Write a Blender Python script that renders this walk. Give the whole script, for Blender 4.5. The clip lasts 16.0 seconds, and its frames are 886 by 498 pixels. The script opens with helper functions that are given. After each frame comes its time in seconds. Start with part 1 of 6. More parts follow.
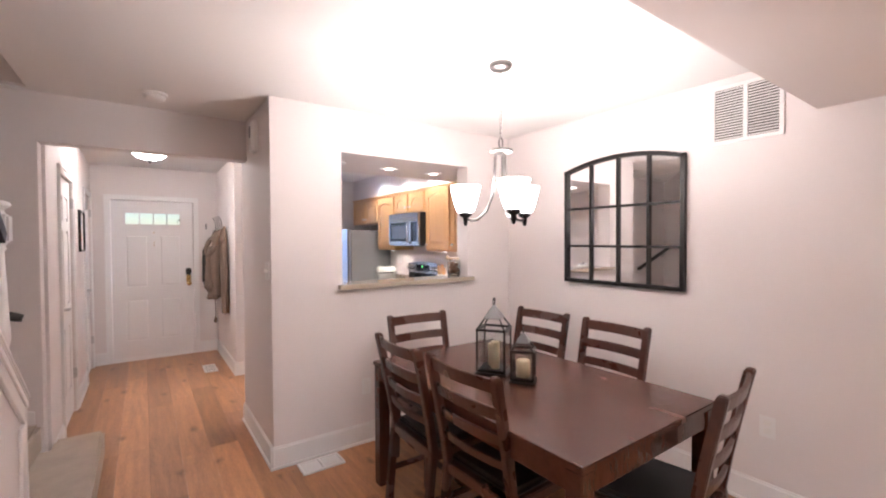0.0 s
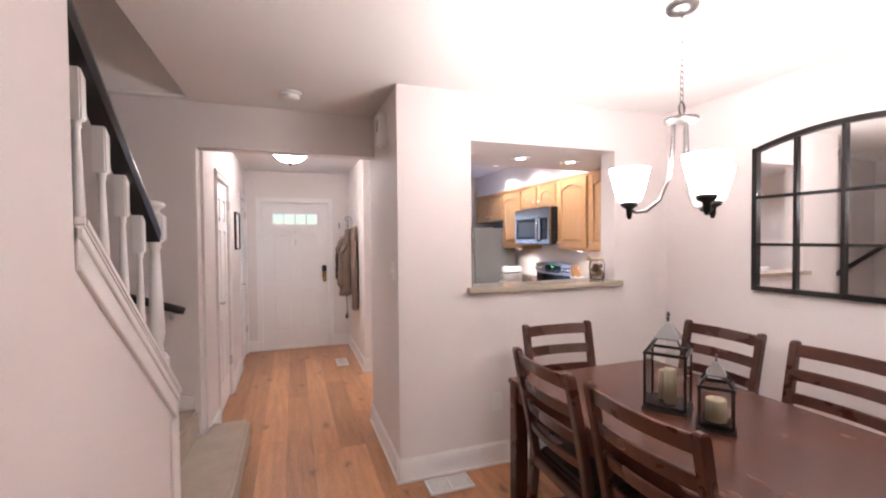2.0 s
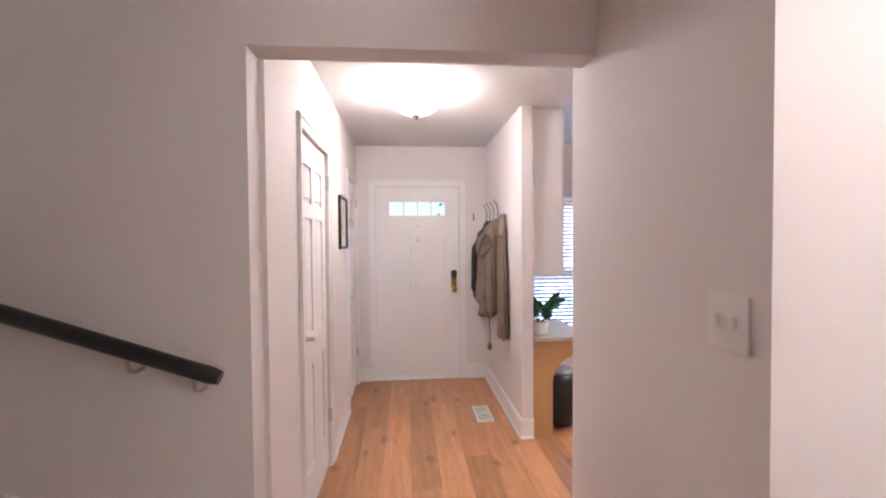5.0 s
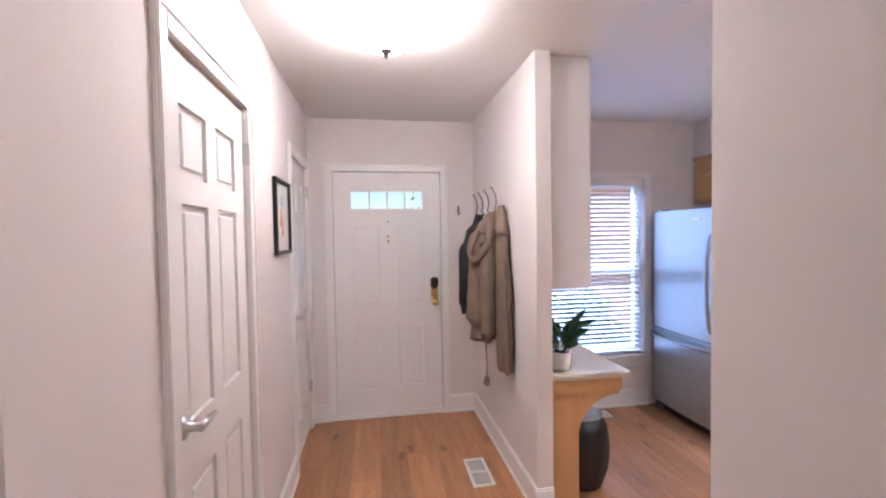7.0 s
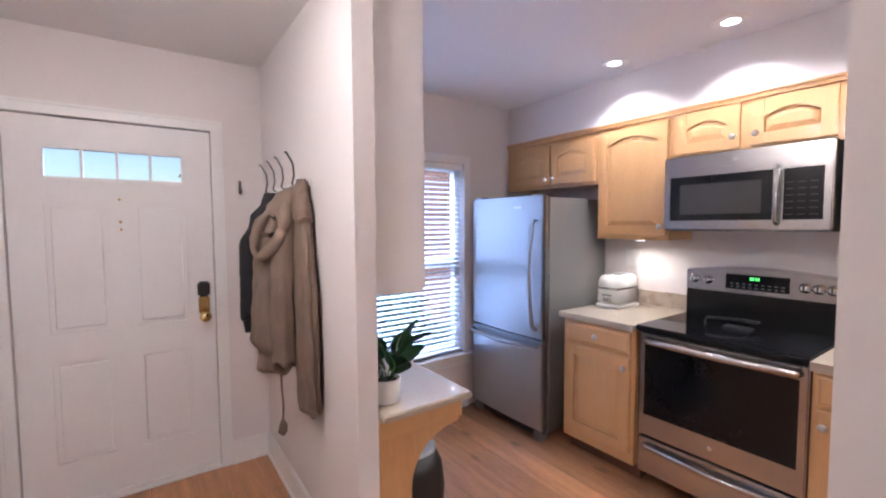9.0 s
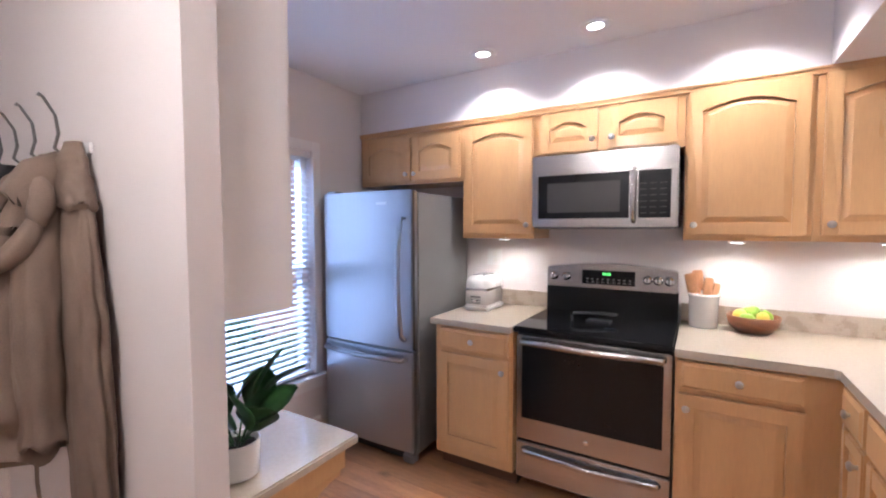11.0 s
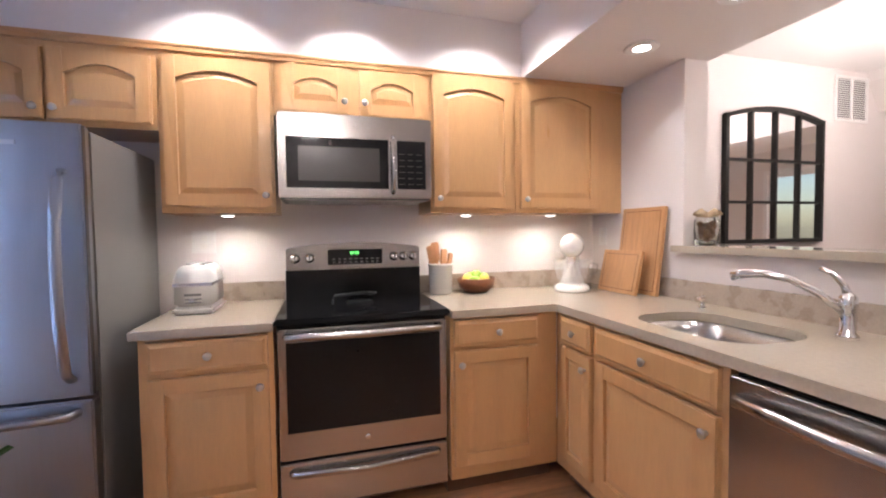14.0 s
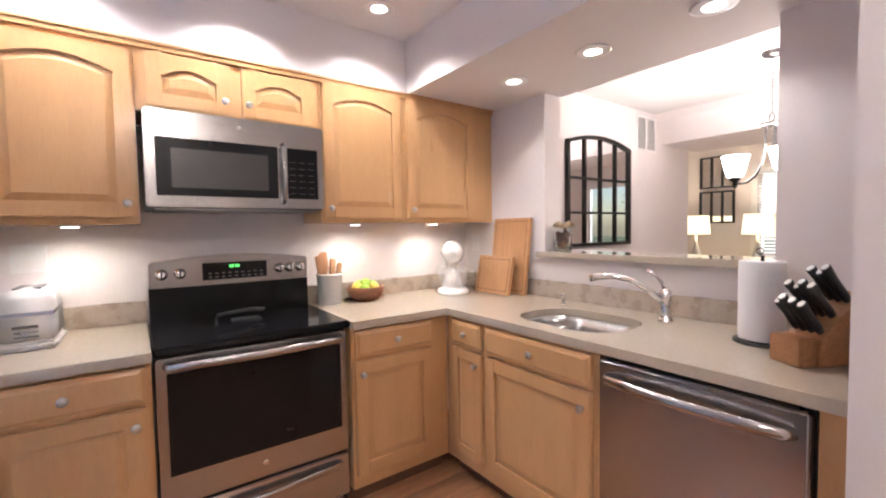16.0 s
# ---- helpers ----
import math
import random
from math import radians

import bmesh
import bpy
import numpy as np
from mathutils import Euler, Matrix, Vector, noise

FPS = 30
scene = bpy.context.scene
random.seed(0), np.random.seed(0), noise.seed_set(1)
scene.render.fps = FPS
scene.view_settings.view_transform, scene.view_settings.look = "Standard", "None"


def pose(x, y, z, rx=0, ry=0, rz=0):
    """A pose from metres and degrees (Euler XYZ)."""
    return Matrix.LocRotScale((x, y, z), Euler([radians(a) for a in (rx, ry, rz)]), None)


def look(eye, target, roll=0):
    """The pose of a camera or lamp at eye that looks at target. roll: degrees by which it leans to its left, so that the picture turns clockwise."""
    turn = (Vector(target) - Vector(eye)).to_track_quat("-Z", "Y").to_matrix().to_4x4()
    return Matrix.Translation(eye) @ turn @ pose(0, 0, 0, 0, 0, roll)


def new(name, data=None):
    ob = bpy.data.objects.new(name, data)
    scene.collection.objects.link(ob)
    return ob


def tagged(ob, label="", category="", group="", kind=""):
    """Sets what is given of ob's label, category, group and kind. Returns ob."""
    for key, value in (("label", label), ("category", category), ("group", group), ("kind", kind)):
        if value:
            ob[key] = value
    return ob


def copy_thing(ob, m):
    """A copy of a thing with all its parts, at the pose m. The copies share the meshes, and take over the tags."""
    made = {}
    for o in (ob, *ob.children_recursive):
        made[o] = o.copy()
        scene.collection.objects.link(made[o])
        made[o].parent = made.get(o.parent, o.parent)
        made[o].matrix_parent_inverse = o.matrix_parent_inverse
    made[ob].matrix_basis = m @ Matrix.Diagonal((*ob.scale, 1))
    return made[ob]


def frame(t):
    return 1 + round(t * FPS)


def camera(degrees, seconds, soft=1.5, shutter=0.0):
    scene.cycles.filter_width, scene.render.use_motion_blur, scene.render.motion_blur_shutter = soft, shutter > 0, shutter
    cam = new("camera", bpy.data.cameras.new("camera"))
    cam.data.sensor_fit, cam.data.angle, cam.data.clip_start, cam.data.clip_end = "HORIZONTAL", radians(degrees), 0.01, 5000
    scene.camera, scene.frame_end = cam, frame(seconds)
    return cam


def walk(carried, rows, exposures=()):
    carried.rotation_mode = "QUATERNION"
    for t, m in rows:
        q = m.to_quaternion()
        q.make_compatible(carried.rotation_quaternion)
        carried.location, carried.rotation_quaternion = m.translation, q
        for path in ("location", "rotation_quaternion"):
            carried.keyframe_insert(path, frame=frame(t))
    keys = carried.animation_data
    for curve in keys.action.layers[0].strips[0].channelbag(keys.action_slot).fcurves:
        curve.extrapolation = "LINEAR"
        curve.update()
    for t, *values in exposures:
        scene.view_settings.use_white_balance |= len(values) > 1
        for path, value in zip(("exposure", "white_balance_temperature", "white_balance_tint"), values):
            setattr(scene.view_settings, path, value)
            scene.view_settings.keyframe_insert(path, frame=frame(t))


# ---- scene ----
cam = camera(92.6, 16.0, soft=2.1)
PATH = [
    (0, (0.665, 0.566, 1.507), (1.82, 2.198, 1.465), -0.3),
    (0.5, (0.652, 0.624, 1.509), (1.741, 2.301, 1.468), -0.3),
    (1, (0.640, 0.714, 1.510), (1.653, 2.437, 1.468), -0.3),
    (1.5, (0.686, 0.813, 1.506), (1.554, 2.614, 1.464), -0.4),
    (2, (0.74, 0.942, 1.506), (1.408, 2.826, 1.459), -0.5),
    (2.5, (0.742, 1.168, 1.494), (1.236, 3.105, 1.448), -0.3),
    (3, (0.712, 1.439, 1.504), (1.069, 3.406, 1.459), -0.4),
    (3.5, (0.710, 1.764, 1.503), (0.945, 3.749, 1.453), -0.4),
    (4, (0.666, 2.112, 1.493), (0.846, 4.104, 1.444), -0.35),
    (4.5, (0.660, 2.436, 1.487), (0.83, 4.428, 1.437), -0.45),
    (7, (0.665, 3.664, 1.499), (0.984, 5.637, 1.436), -0.9),
    (7.5, (0.721, 3.85, 1.503), (1.256, 5.775, 1.43), -0.8),
    (8, (0.8, 4.034, 1.487), (1.554, 5.886, 1.419), -0.8),
    (8.5, (0.853, 4.182, 1.479), (1.798, 5.941, 1.38), -0.5),
    (9, (0.874, 4.334, 1.476), (2.028, 5.963, 1.362), -0.3),
    (11.5, (1.017, 4.869, 1.413), (2.84, 5.685, 1.317), -0.2),
    (12, (1.07, 4.969, 1.362), (2.987, 5.531, 1.268), -0.3),
    (12.5, (1.149, 5.067, 1.306), (3.116, 5.418, 1.217), -0.2),
    (13, (1.188, 5.233, 1.282), (3.186, 5.273, 1.202), -0.2),
    (13.5, (1.216, 5.373, 1.26), (3.196, 5.097, 1.199), -0.4),
    (14, (1.229, 5.423, 1.274), (3.149, 4.866, 1.194), -0.7),
    (14.5, (1.256, 5.529, 1.302), (3.072, 4.696, 1.208), -0.6),
    (15, (1.263, 5.6, 1.321), (3.007, 4.626, 1.224), -0.7),
    (15.5, (1.253, 5.628, 1.366), (2.922, 4.532, 1.244), -0.3),
    (16, (1.257, 5.646, 1.334), (2.874, 4.472, 1.241), -0.9),
]
# the camera's own exposure and white balance on the way
EXPOSURES = [(0, 0.22, 6300, 11), (2, 0.28, 6250, 11), (4.5, 0.42, 6200, 10.5), (7, 0.26, 6050, 10.5), (9, 0.18, 6000, 10.5), (11.5, 0.13, 6050, 10), (13.5, 0.03, 6450, 10), (16, 0.08, 6400, 10)]
walk(cam, [(t, look(eye, target, roll)) for t, eye, target, roll in PATH], EXPOSURES)

# ---- light ----
world = bpy.data.worlds.new("world")
scene.world = world
world.use_nodes = True
sky = world.node_tree.nodes.new("ShaderNodeTexSky")
sky.sky_type, sky.sun_disc = "NISHITA", False
sky.sun_elevation, sky.sun_rotation = radians(38), radians(140)
world.node_tree.links.new(sky.outputs[0], world.node_tree.nodes["Background"].inputs[0])
world.node_tree.nodes["Background"].inputs[1].default_value = 0.15


def lamp(name, kind, place, power, colour=(1, 0.86, 0.72), size=0.05, cone=100, blend=0.6, turn=(0, 0, 0)):
    data = bpy.data.lights.new(name, kind)
    data.energy, data.color = power, colour
    if kind == "AREA":
        data.shape, data.size, data.size_y = "RECTANGLE", size[0], size[1]
    else:
        data.shadow_soft_size = size
    if kind == "SPOT":
        data.spot_size, data.spot_blend = radians(cone), blend
    ob = new(name, data)
    ob.matrix_basis = pose(*place, *turn)
    return ob


sun_data = bpy.data.lights.new("sun", "SUN")
sun_data.energy, sun_data.angle, sun_data.color = 3.5, radians(12), (1, 0.96, 0.9)
new("sun", sun_data).matrix_basis = look((0, 0, 0), (0.4, 0.5, -0.6))
WARM = (1.0, 0.875, 0.85)
CH = (2.25, 2.26)                      # the chandelier's axis
SHADES = [(CH[0] + 0.2 * math.cos(radians(a)), CH[1] + 0.2 * math.sin(radians(a))) for a in (125, 245, 5)]
for sx, sy in SHADES:
    lamp("chandelier_bulb", "POINT", (sx, sy, 1.80), 22, WARM, 0.04)
HALL_LAMP = (0.73, 5.5)
lamp("hall_bulb", "POINT", (*HALL_LAMP, 2.375), 16, WARM, 0.03)
CANS = [(3.24, 5.87), (3.22, 5.24), (3.2, 4.61)]
SOFFIT_CANS = [(2.935, 3.93), (2.45, 3.91), (1.955, 3.89)]
for cx, cy in CANS:
    lamp("can_bulb", "SPOT", (cx, cy, 2.425), 38, (1, 0.95, 0.965), 0.05, 128, 0.55)
for cx, cy in SOFFIT_CANS:
    lamp("can_bulb", "SPOT", (cx, cy, 2.115), 12, (1, 0.945, 0.95), 0.05, 125, 0.6)
PUCKS = [(3.55, 5.86), (3.55, 4.61), (3.55, 4.06)]
for cx, cy in PUCKS:
    lamp("puck_bulb", "SPOT", (cx, cy, 1.36), 13, (1, 0.91, 0.83), 0.03, 170, 0.9)
window_sky = lamp("kitchen_window_light", "AREA", (2.46, 8.1, 3.1), 420, (0.4, 0.56, 1.0), (1.8, 1.1))
window_sky.matrix_basis = look((2.46, 8.1, 3.1), (2.5, 6.9, 1.1))
garden_sky = lamp("living_window_light", "AREA", (1.5, -2.1, 3.0), 170, (0.86, 0.9, 1.0), (2.0, 1.2))
garden_sky.matrix_basis = look((1.5, -2.1, 3.0), (1.6, 0.2, 0.9))
LIVING_LAMPS = [(3.86, -0.45), (3.18, -0.5)]
for lx, ly in LIVING_LAMPS:
    lamp("table_lamp_bulb", "POINT", (lx, ly, 1.36), 13, (1, 0.82, 0.62), 0.05)

# ---- materials ----
def nodes_of(name):
    m = bpy.data.materials.new(name)
    m.use_nodes = True
    t = m.node_tree
    return m, t, t.nodes["Principled BSDF"]


def add(t, kind, **values):
    n = t.nodes.new(kind)
    for k, v in values.items():
        if k in n.inputs:
            n.inputs[k].default_value = v
    return n


def mat(name, colour, rough=0.5, metal=0.0, vary=0.08, scale=6.0, bump=0.05, stretch=(1, 1, 1), grain=60.0, coat=0.0, glow=0.0, per_object=0.0):
    """Colour with broad stains and fine grain, at real size."""
    m, t, b = nodes_of(name)
    L = t.links.new
    geo = add(t, "ShaderNodeNewGeometry")
    mp = add(t, "ShaderNodeMapping")
    mp.inputs["Scale"].default_value = stretch
    L(geo.outputs["Position"], mp.inputs["Vector"])
    big, fine = add(t, "ShaderNodeTexNoise", Scale=scale, Detail=4.0), add(t, "ShaderNodeTexNoise", Scale=grain, Detail=3.0)
    vec = mp.outputs[0]
    if per_object:
        info = add(t, "ShaderNodeObjectInfo")
        mul = add(t, "ShaderNodeVectorMath")
        mul.operation = "MULTIPLY_ADD"
        comb = add(t, "ShaderNodeCombineXYZ")
        for k in range(3):
            L(info.outputs["Random"], comb.inputs[k])
        mul.inputs[1].default_value = (37.0, 51.0, 23.0)
        L(comb.outputs[0], mul.inputs[0])
        L(vec, mul.inputs[2])
        vec = mul.outputs[0]
    L(vec, big.inputs["Vector"])
    L(vec, fine.inputs["Vector"])
    mix = add(t, "ShaderNodeMix")
    mix.data_type = "RGBA"
    mix.inputs[6].default_value = (*[c * (1 - vary) for c in colour], 1)
    mix.inputs[7].default_value = (*[min(1, c * (1 + vary)) for c in colour], 1)
    ave = add(t, "ShaderNodeMath")
    ave.operation = "MULTIPLY_ADD"
    ave.inputs[1].default_value = 0.45
    half = add(t, "ShaderNodeMath")
    half.operation = "MULTIPLY"
    half.inputs[1].default_value = 0.55
    L(big.outputs["Fac"], half.inputs[0])
    L(fine.outputs["Fac"], ave.inputs[0])
    L(half.outputs[0], ave.inputs[2])
    span = add(t, "ShaderNodeMapRange")
    span.inputs[1].default_value, span.inputs[2].default_value = 0.3, 0.7
    L(ave.outputs[0], span.inputs[0])
    L(span.outputs[0], mix.inputs[0])
    col = mix.outputs[2]
    if per_object:
        hsv = add(t, "ShaderNodeHueSaturation")
        rng = add(t, "ShaderNodeMapRange")
        rng.inputs[3].default_value, rng.inputs[4].default_value = 1 - per_object, 1 + per_object
        L(info.outputs["Random"], rng.inputs[0])
        L(rng.outputs[0], hsv.inputs["Value"])
        L(col, hsv.inputs["Color"])
        col = hsv.outputs[0]
    L(col, b.inputs["Base Color"])
    rr = add(t, "ShaderNodeMapRange")
    rr.inputs[3].default_value, rr.inputs[4].default_value = max(0.02, rough - 0.06), min(1, rough + 0.06)
    L(big.outputs["Fac"], rr.inputs[0])
    L(rr.outputs[0], b.inputs["Roughness"])
    b.inputs["Metallic"].default_value = metal
    b.inputs["Coat Weight"].default_value = coat
    if bump:
        bp = add(t, "ShaderNodeBump", Strength=bump, Distance=0.004)
        L(fine.outputs["Fac"], bp.inputs["Height"])
        L(bp.outputs[0], b.inputs["Normal"])
    if glow:
        b.inputs["Emission Color"].default_value = (1, 0.9, 0.8, 1)
        b.inputs["Emission Strength"].default_value = glow
    return m


def knots(m, dark=(0.09, 0.045, 0.022), scale=2.2):
    """Dark knots and streaks laid over a wood colour."""
    t = m.node_tree
    b = t.nodes["Principled BSDF"]
    src = b.inputs["Base Color"].links[0].from_socket
    geo = add(t, "ShaderNodeNewGeometry")
    mp = add(t, "ShaderNodeMapping")
    mp.inputs["Scale"].default_value = (1.6, 0.75, 1)
    t.links.new(geo.outputs["Position"], mp.inputs["Vector"])
    ns = add(t, "ShaderNodeTexNoise", Scale=9.0, Detail=2.0)
    t.links.new(mp.outputs[0], ns.inputs["Vector"])
    warp = add(t, "ShaderNodeMix")
    warp.data_type = "VECTOR"
    warp.inputs[0].default_value = 0.08
    t.links.new(mp.outputs[0], warp.inputs[4])
    t.links.new(ns.outputs["Color"], warp.inputs[5])
    vo = add(t, "ShaderNodeTexVoronoi", Scale=scale * 0.9)
    vo.voronoi_dimensions = "2D"
    t.links.new(warp.outputs[1], vo.inputs["Vector"])
    rng = add(t, "ShaderNodeMapRange")
    rng.inputs[1].default_value, rng.inputs[2].default_value = 0.01, 0.1
    rng.inputs[3].default_value, rng.inputs[4].default_value = 0.7, 0.0
    t.links.new(vo.outputs["Distance"], rng.inputs[0])
    mix = add(t, "ShaderNodeMix")
    mix.data_type = "RGBA"
    mix.inputs[7].default_value = (*dark, 1)
    t.links.new(rng.outputs[0], mix.inputs[0])
    t.links.new(src, mix.inputs[6])
    t.links.new(mix.outputs[2], b.inputs["Base Color"])
    return m


def glass(name, colour=(0.95, 0.97, 0.97), rough=0.0):
    m, t, b = nodes_of(name)
    b.inputs["Base Color"].default_value = (*colour, 1)
    b.inputs["Roughness"].default_value = rough
    b.inputs["Transmission Weight"].default_value = 1
    b.inputs["IOR"].default_value = 1.45
    return m


def plain(name, colour, rough=0.5, metal=0.0, glow=0.0, tone=None):
    m, t, b = nodes_of(name)
    b.inputs["Base Color"].default_value = (*colour, 1)
    b.inputs["Roughness"].default_value = rough
    b.inputs["Metallic"].default_value = metal
    if glow:
        b.inputs["Emission Color"].default_value = (*(tone or colour), 1)
        b.inputs["Emission Strength"].default_value = glow
    return m


WALL = mat("wall_paint", (0.72, 0.665, 0.645), 0.75, vary=0.015, scale=1.5, bump=0.06, grain=180)
CEIL = mat("ceiling_paint", (0.80, 0.775, 0.755), 0.85, vary=0.012, scale=1.2, bump=0.08, grain=150)
TRIM = mat("white_trim_paint", (0.78, 0.76, 0.745), 0.38, vary=0.015, scale=5, bump=0.02, grain=90)
DOORW = mat("white_door_paint", (0.78, 0.755, 0.745), 0.42, vary=0.015, scale=4, bump=0.02, grain=90)
OAK = knots(mat("oak_plank", (0.40, 0.19, 0.088), 0.32, vary=0.34, scale=3.0, bump=0.05, stretch=(9, 0.8, 1), grain=26, per_object=0.24))
MAPLE = mat("honey_maple", (0.55, 0.318, 0.145), 0.3, vary=0.075, scale=2.2, bump=0.03, stretch=(5, 5, 0.7), grain=22, coat=0.15)
MAPLE2 = mat("honey_maple_edge", (0.52, 0.29, 0.13), 0.36, vary=0.10, scale=2.5, bump=0.03, stretch=(5, 5, 0.7), grain=22)
MAHOG = mat("dark_mahogany", (0.075, 0.026, 0.016), 0.25, vary=0.32, scale=2.4, bump=0.02, stretch=(5, 1, 1), grain=24)
MAHOG2 = mat("dark_mahogany_chair", (0.062, 0.021, 0.014), 0.28, vary=0.3, scale=4, bump=0.02, grain=30, coat=0.2)
LEATHER = mat("black_leather", (0.014, 0.013, 0.013), 0.42, vary=0.2, scale=12, bump=0.12, grain=220)
IRON = mat("black_iron", (0.016, 0.014, 0.013), 0.42, 0.5, vary=0.25, scale=20, bump=0.05, grain=150)
BRONZE = mat("aged_nickel", (0.16, 0.15, 0.145), 0.32, 0.9, vary=0.15, scale=15, bump=0.03, grain=120)
CHROME = mat("chrome", (0.75, 0.75, 0.76), 0.12, 1.0, vary=0.04, scale=10, bump=0)
NICKEL = mat("satin_nickel", (0.56, 0.55, 0.54), 0.3, 1.0, vary=0.05, scale=12, bump=0.01)
BRASS = mat("brass", (0.70, 0.50, 0.22), 0.25, 1.0, vary=0.08, scale=18, bump=0.01)
STEEL = mat("brushed_steel", (0.43, 0.415, 0.405), 0.25, 1.0, vary=0.025, scale=1.3, bump=0, grain=9)
FSTEEL = mat("fridge_steel", (0.42, 0.435, 0.47), 0.33, 1.0, vary=0.03, scale=1.6, bump=0, stretch=(60, 60, 1), grain=8)
GREYM = mat("grey_enamel", (0.23, 0.225, 0.22), 0.42, 0.3, vary=0.05, scale=5, bump=0.05, grain=300)
BLACKG = mat("black_glass", (0.008, 0.008, 0.009), 0.06, vary=0.1, scale=5, bump=0)
BLACKG.node_tree.nodes["Principled BSDF"].inputs["Specular IOR Level"].default_value = 0.28
BLACKP = mat("black_plastic", (0.014, 0.014, 0.015), 0.4, vary=0.15, scale=14, bump=0.02)
# brown darkened well below the maple, to hold the recess's shade
KICK = mat("toe_kick_shaded_wood", (0.13, 0.065, 0.035), 0.5, vary=0.15, scale=6, bump=0.03)
# grey lifted above the black glass, painting in the inner window's reflection
DARKMESH = mat("door_screen_with_reflection", (0.05, 0.047, 0.045), 0.16, vary=0.1, scale=8, bump=0.02, grain=600)
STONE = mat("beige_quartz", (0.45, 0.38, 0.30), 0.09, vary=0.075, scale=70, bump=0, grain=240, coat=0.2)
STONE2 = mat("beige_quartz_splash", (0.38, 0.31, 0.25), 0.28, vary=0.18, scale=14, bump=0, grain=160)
CARPET = mat("beige_carpet", (0.45, 0.37, 0.30), 0.95, vary=0.14, scale=8, bump=0.6, grain=420)
WHITEC = mat("white_ceramic", (0.80, 0.77, 0.73), 0.2, vary=0.03, scale=9, bump=0.01)
WHITEP = mat("white_plastic", (0.76, 0.74, 0.72), 0.35, vary=0.02, scale=9, bump=0.01)
BLACKW = mat("black_stained_rail", (0.013, 0.012, 0.012), 0.34, vary=0.2, scale=9, bump=0.02, stretch=(6, 1, 6))
KHAKI = mat("khaki_cotton", (0.155, 0.108, 0.08), 0.85, vary=0.2, scale=9, bump=0.25, grain=320)
BLACKCLOTH = mat("black_wool", (0.016, 0.015, 0.017), 0.9, vary=0.25, scale=14, bump=0.3, grain=300)
LEAF = mat("fig_leaf", (0.035, 0.105, 0.03), 0.32, vary=0.3, scale=18, bump=0.1, grain=60)
SOIL = mat("soil", (0.03, 0.02, 0.014), 0.95, vary=0.4, scale=60, bump=0.6, grain=200)
WAX = mat("ivory_wax", (0.72, 0.62, 0.42), 0.45, vary=0.05, scale=12, bump=0.02)
BOARD = mat("oiled_cutting_board", (0.48, 0.255, 0.115), 0.45, vary=0.2, scale=3, bump=0.03, stretch=(14, 6, 0.8), grain=16)
BOWLW = mat("acacia_bowl", (0.19, 0.07, 0.03), 0.4, vary=0.3, scale=12, bump=0.03, stretch=(1, 1, 5))
PAPER = mat("paper_towel", (0.82, 0.81, 0.80), 0.9, vary=0.02, scale=30, bump=0.3, grain=160)
BRICK = mat("outdoor_brick", (0.40, 0.23, 0.18), 0.85, vary=0.3, scale=5, bump=0.3, grain=60)
MORTAR = mat("mortar", (0.5, 0.46, 0.42), 0.9, vary=0.1, scale=12, bump=0.3, grain=90)
GRASS = mat("lawn", (0.06, 0.10, 0.03), 0.95, vary=0.4, scale=3, bump=0.5, grain=80)
HEDGE = mat("hedge_leaf", (0.05, 0.11, 0.035), 0.6, vary=0.4, scale=5, bump=0.1)
BARK = mat("bark", (0.10, 0.07, 0.05), 0.9, vary=0.4, scale=20, bump=0.5)
MIRROR = plain("mirror_silver", (0.88, 0.88, 0.88), 0.01, 1.0)
GLASS = glass("clear_glass")
BOWLGLASS, thin, pb = nodes_of("thin_bowl_glass")
pb.inputs["Base Color"].default_value = (0.95, 0.95, 0.95, 1)
pb.inputs["Roughness"].default_value = 0.04
clear, blend = add(thin, "ShaderNodeBsdfTransparent"), add(thin, "ShaderNodeMixShader", Fac=0.14)
thin.links.new(clear.outputs[0], blend.inputs[1])
thin.links.new(pb.outputs[0], blend.inputs[2])
thin.links.new(blend.outputs[0], thin.nodes["Material Output"].inputs[0])
SINKSTEEL = mat("sink_steel", (0.32, 0.305, 0.29), 0.24, 1.0, vary=0.06, scale=4, bump=0, stretch=(30, 1, 30), grain=14)
PANE = glass("window_glass", (0.97, 0.99, 1.0))
SHADE = plain("opal_glass", (0.9, 0.87, 0.83), 0.35, 0, 26, (1, 0.93, 0.9))
SHADE2 = plain("alabaster_glass", (0.9, 0.87, 0.83), 0.35, 0, 56, (1, 0.92, 0.89))
LINEN = plain("cream_linen_shade", (0.85, 0.78, 0.62), 0.8, 0, 1.4, (1, 0.86, 0.6))
BULB = plain("lit_lens", (1, 0.97, 0.93), 0.4, 0, 9, (1, 0.95, 0.9))
GREENLED = plain("green_clock", (0.1, 0.6, 0.15), 0.4, 0, 2.0, (0.15, 1, 0.2))
SLAT = mat("white_blind_slat", (0.80, 0.80, 0.80), 0.45, vary=0.02, scale=8, bump=0)
SCREEN = mat("dark_vent", (0.05, 0.045, 0.04), 0.7, vary=0.1, scale=10, bump=0)
LIME = mat("green_apple", (0.30, 0.48, 0.06), 0.35, vary=0.2, scale=14, bump=0.02)
LEMON = mat("lemon", (0.72, 0.58, 0.12), 0.4, vary=0.1, scale=30, bump=0.08)
ART = mat("print_paper", (0.80, 0.78, 0.76), 0.6, vary=0.02, scale=6, bump=0)
CORAL = mat("coral_wash", (0.72, 0.36, 0.26), 0.7, vary=0.3, scale=22, bump=0)
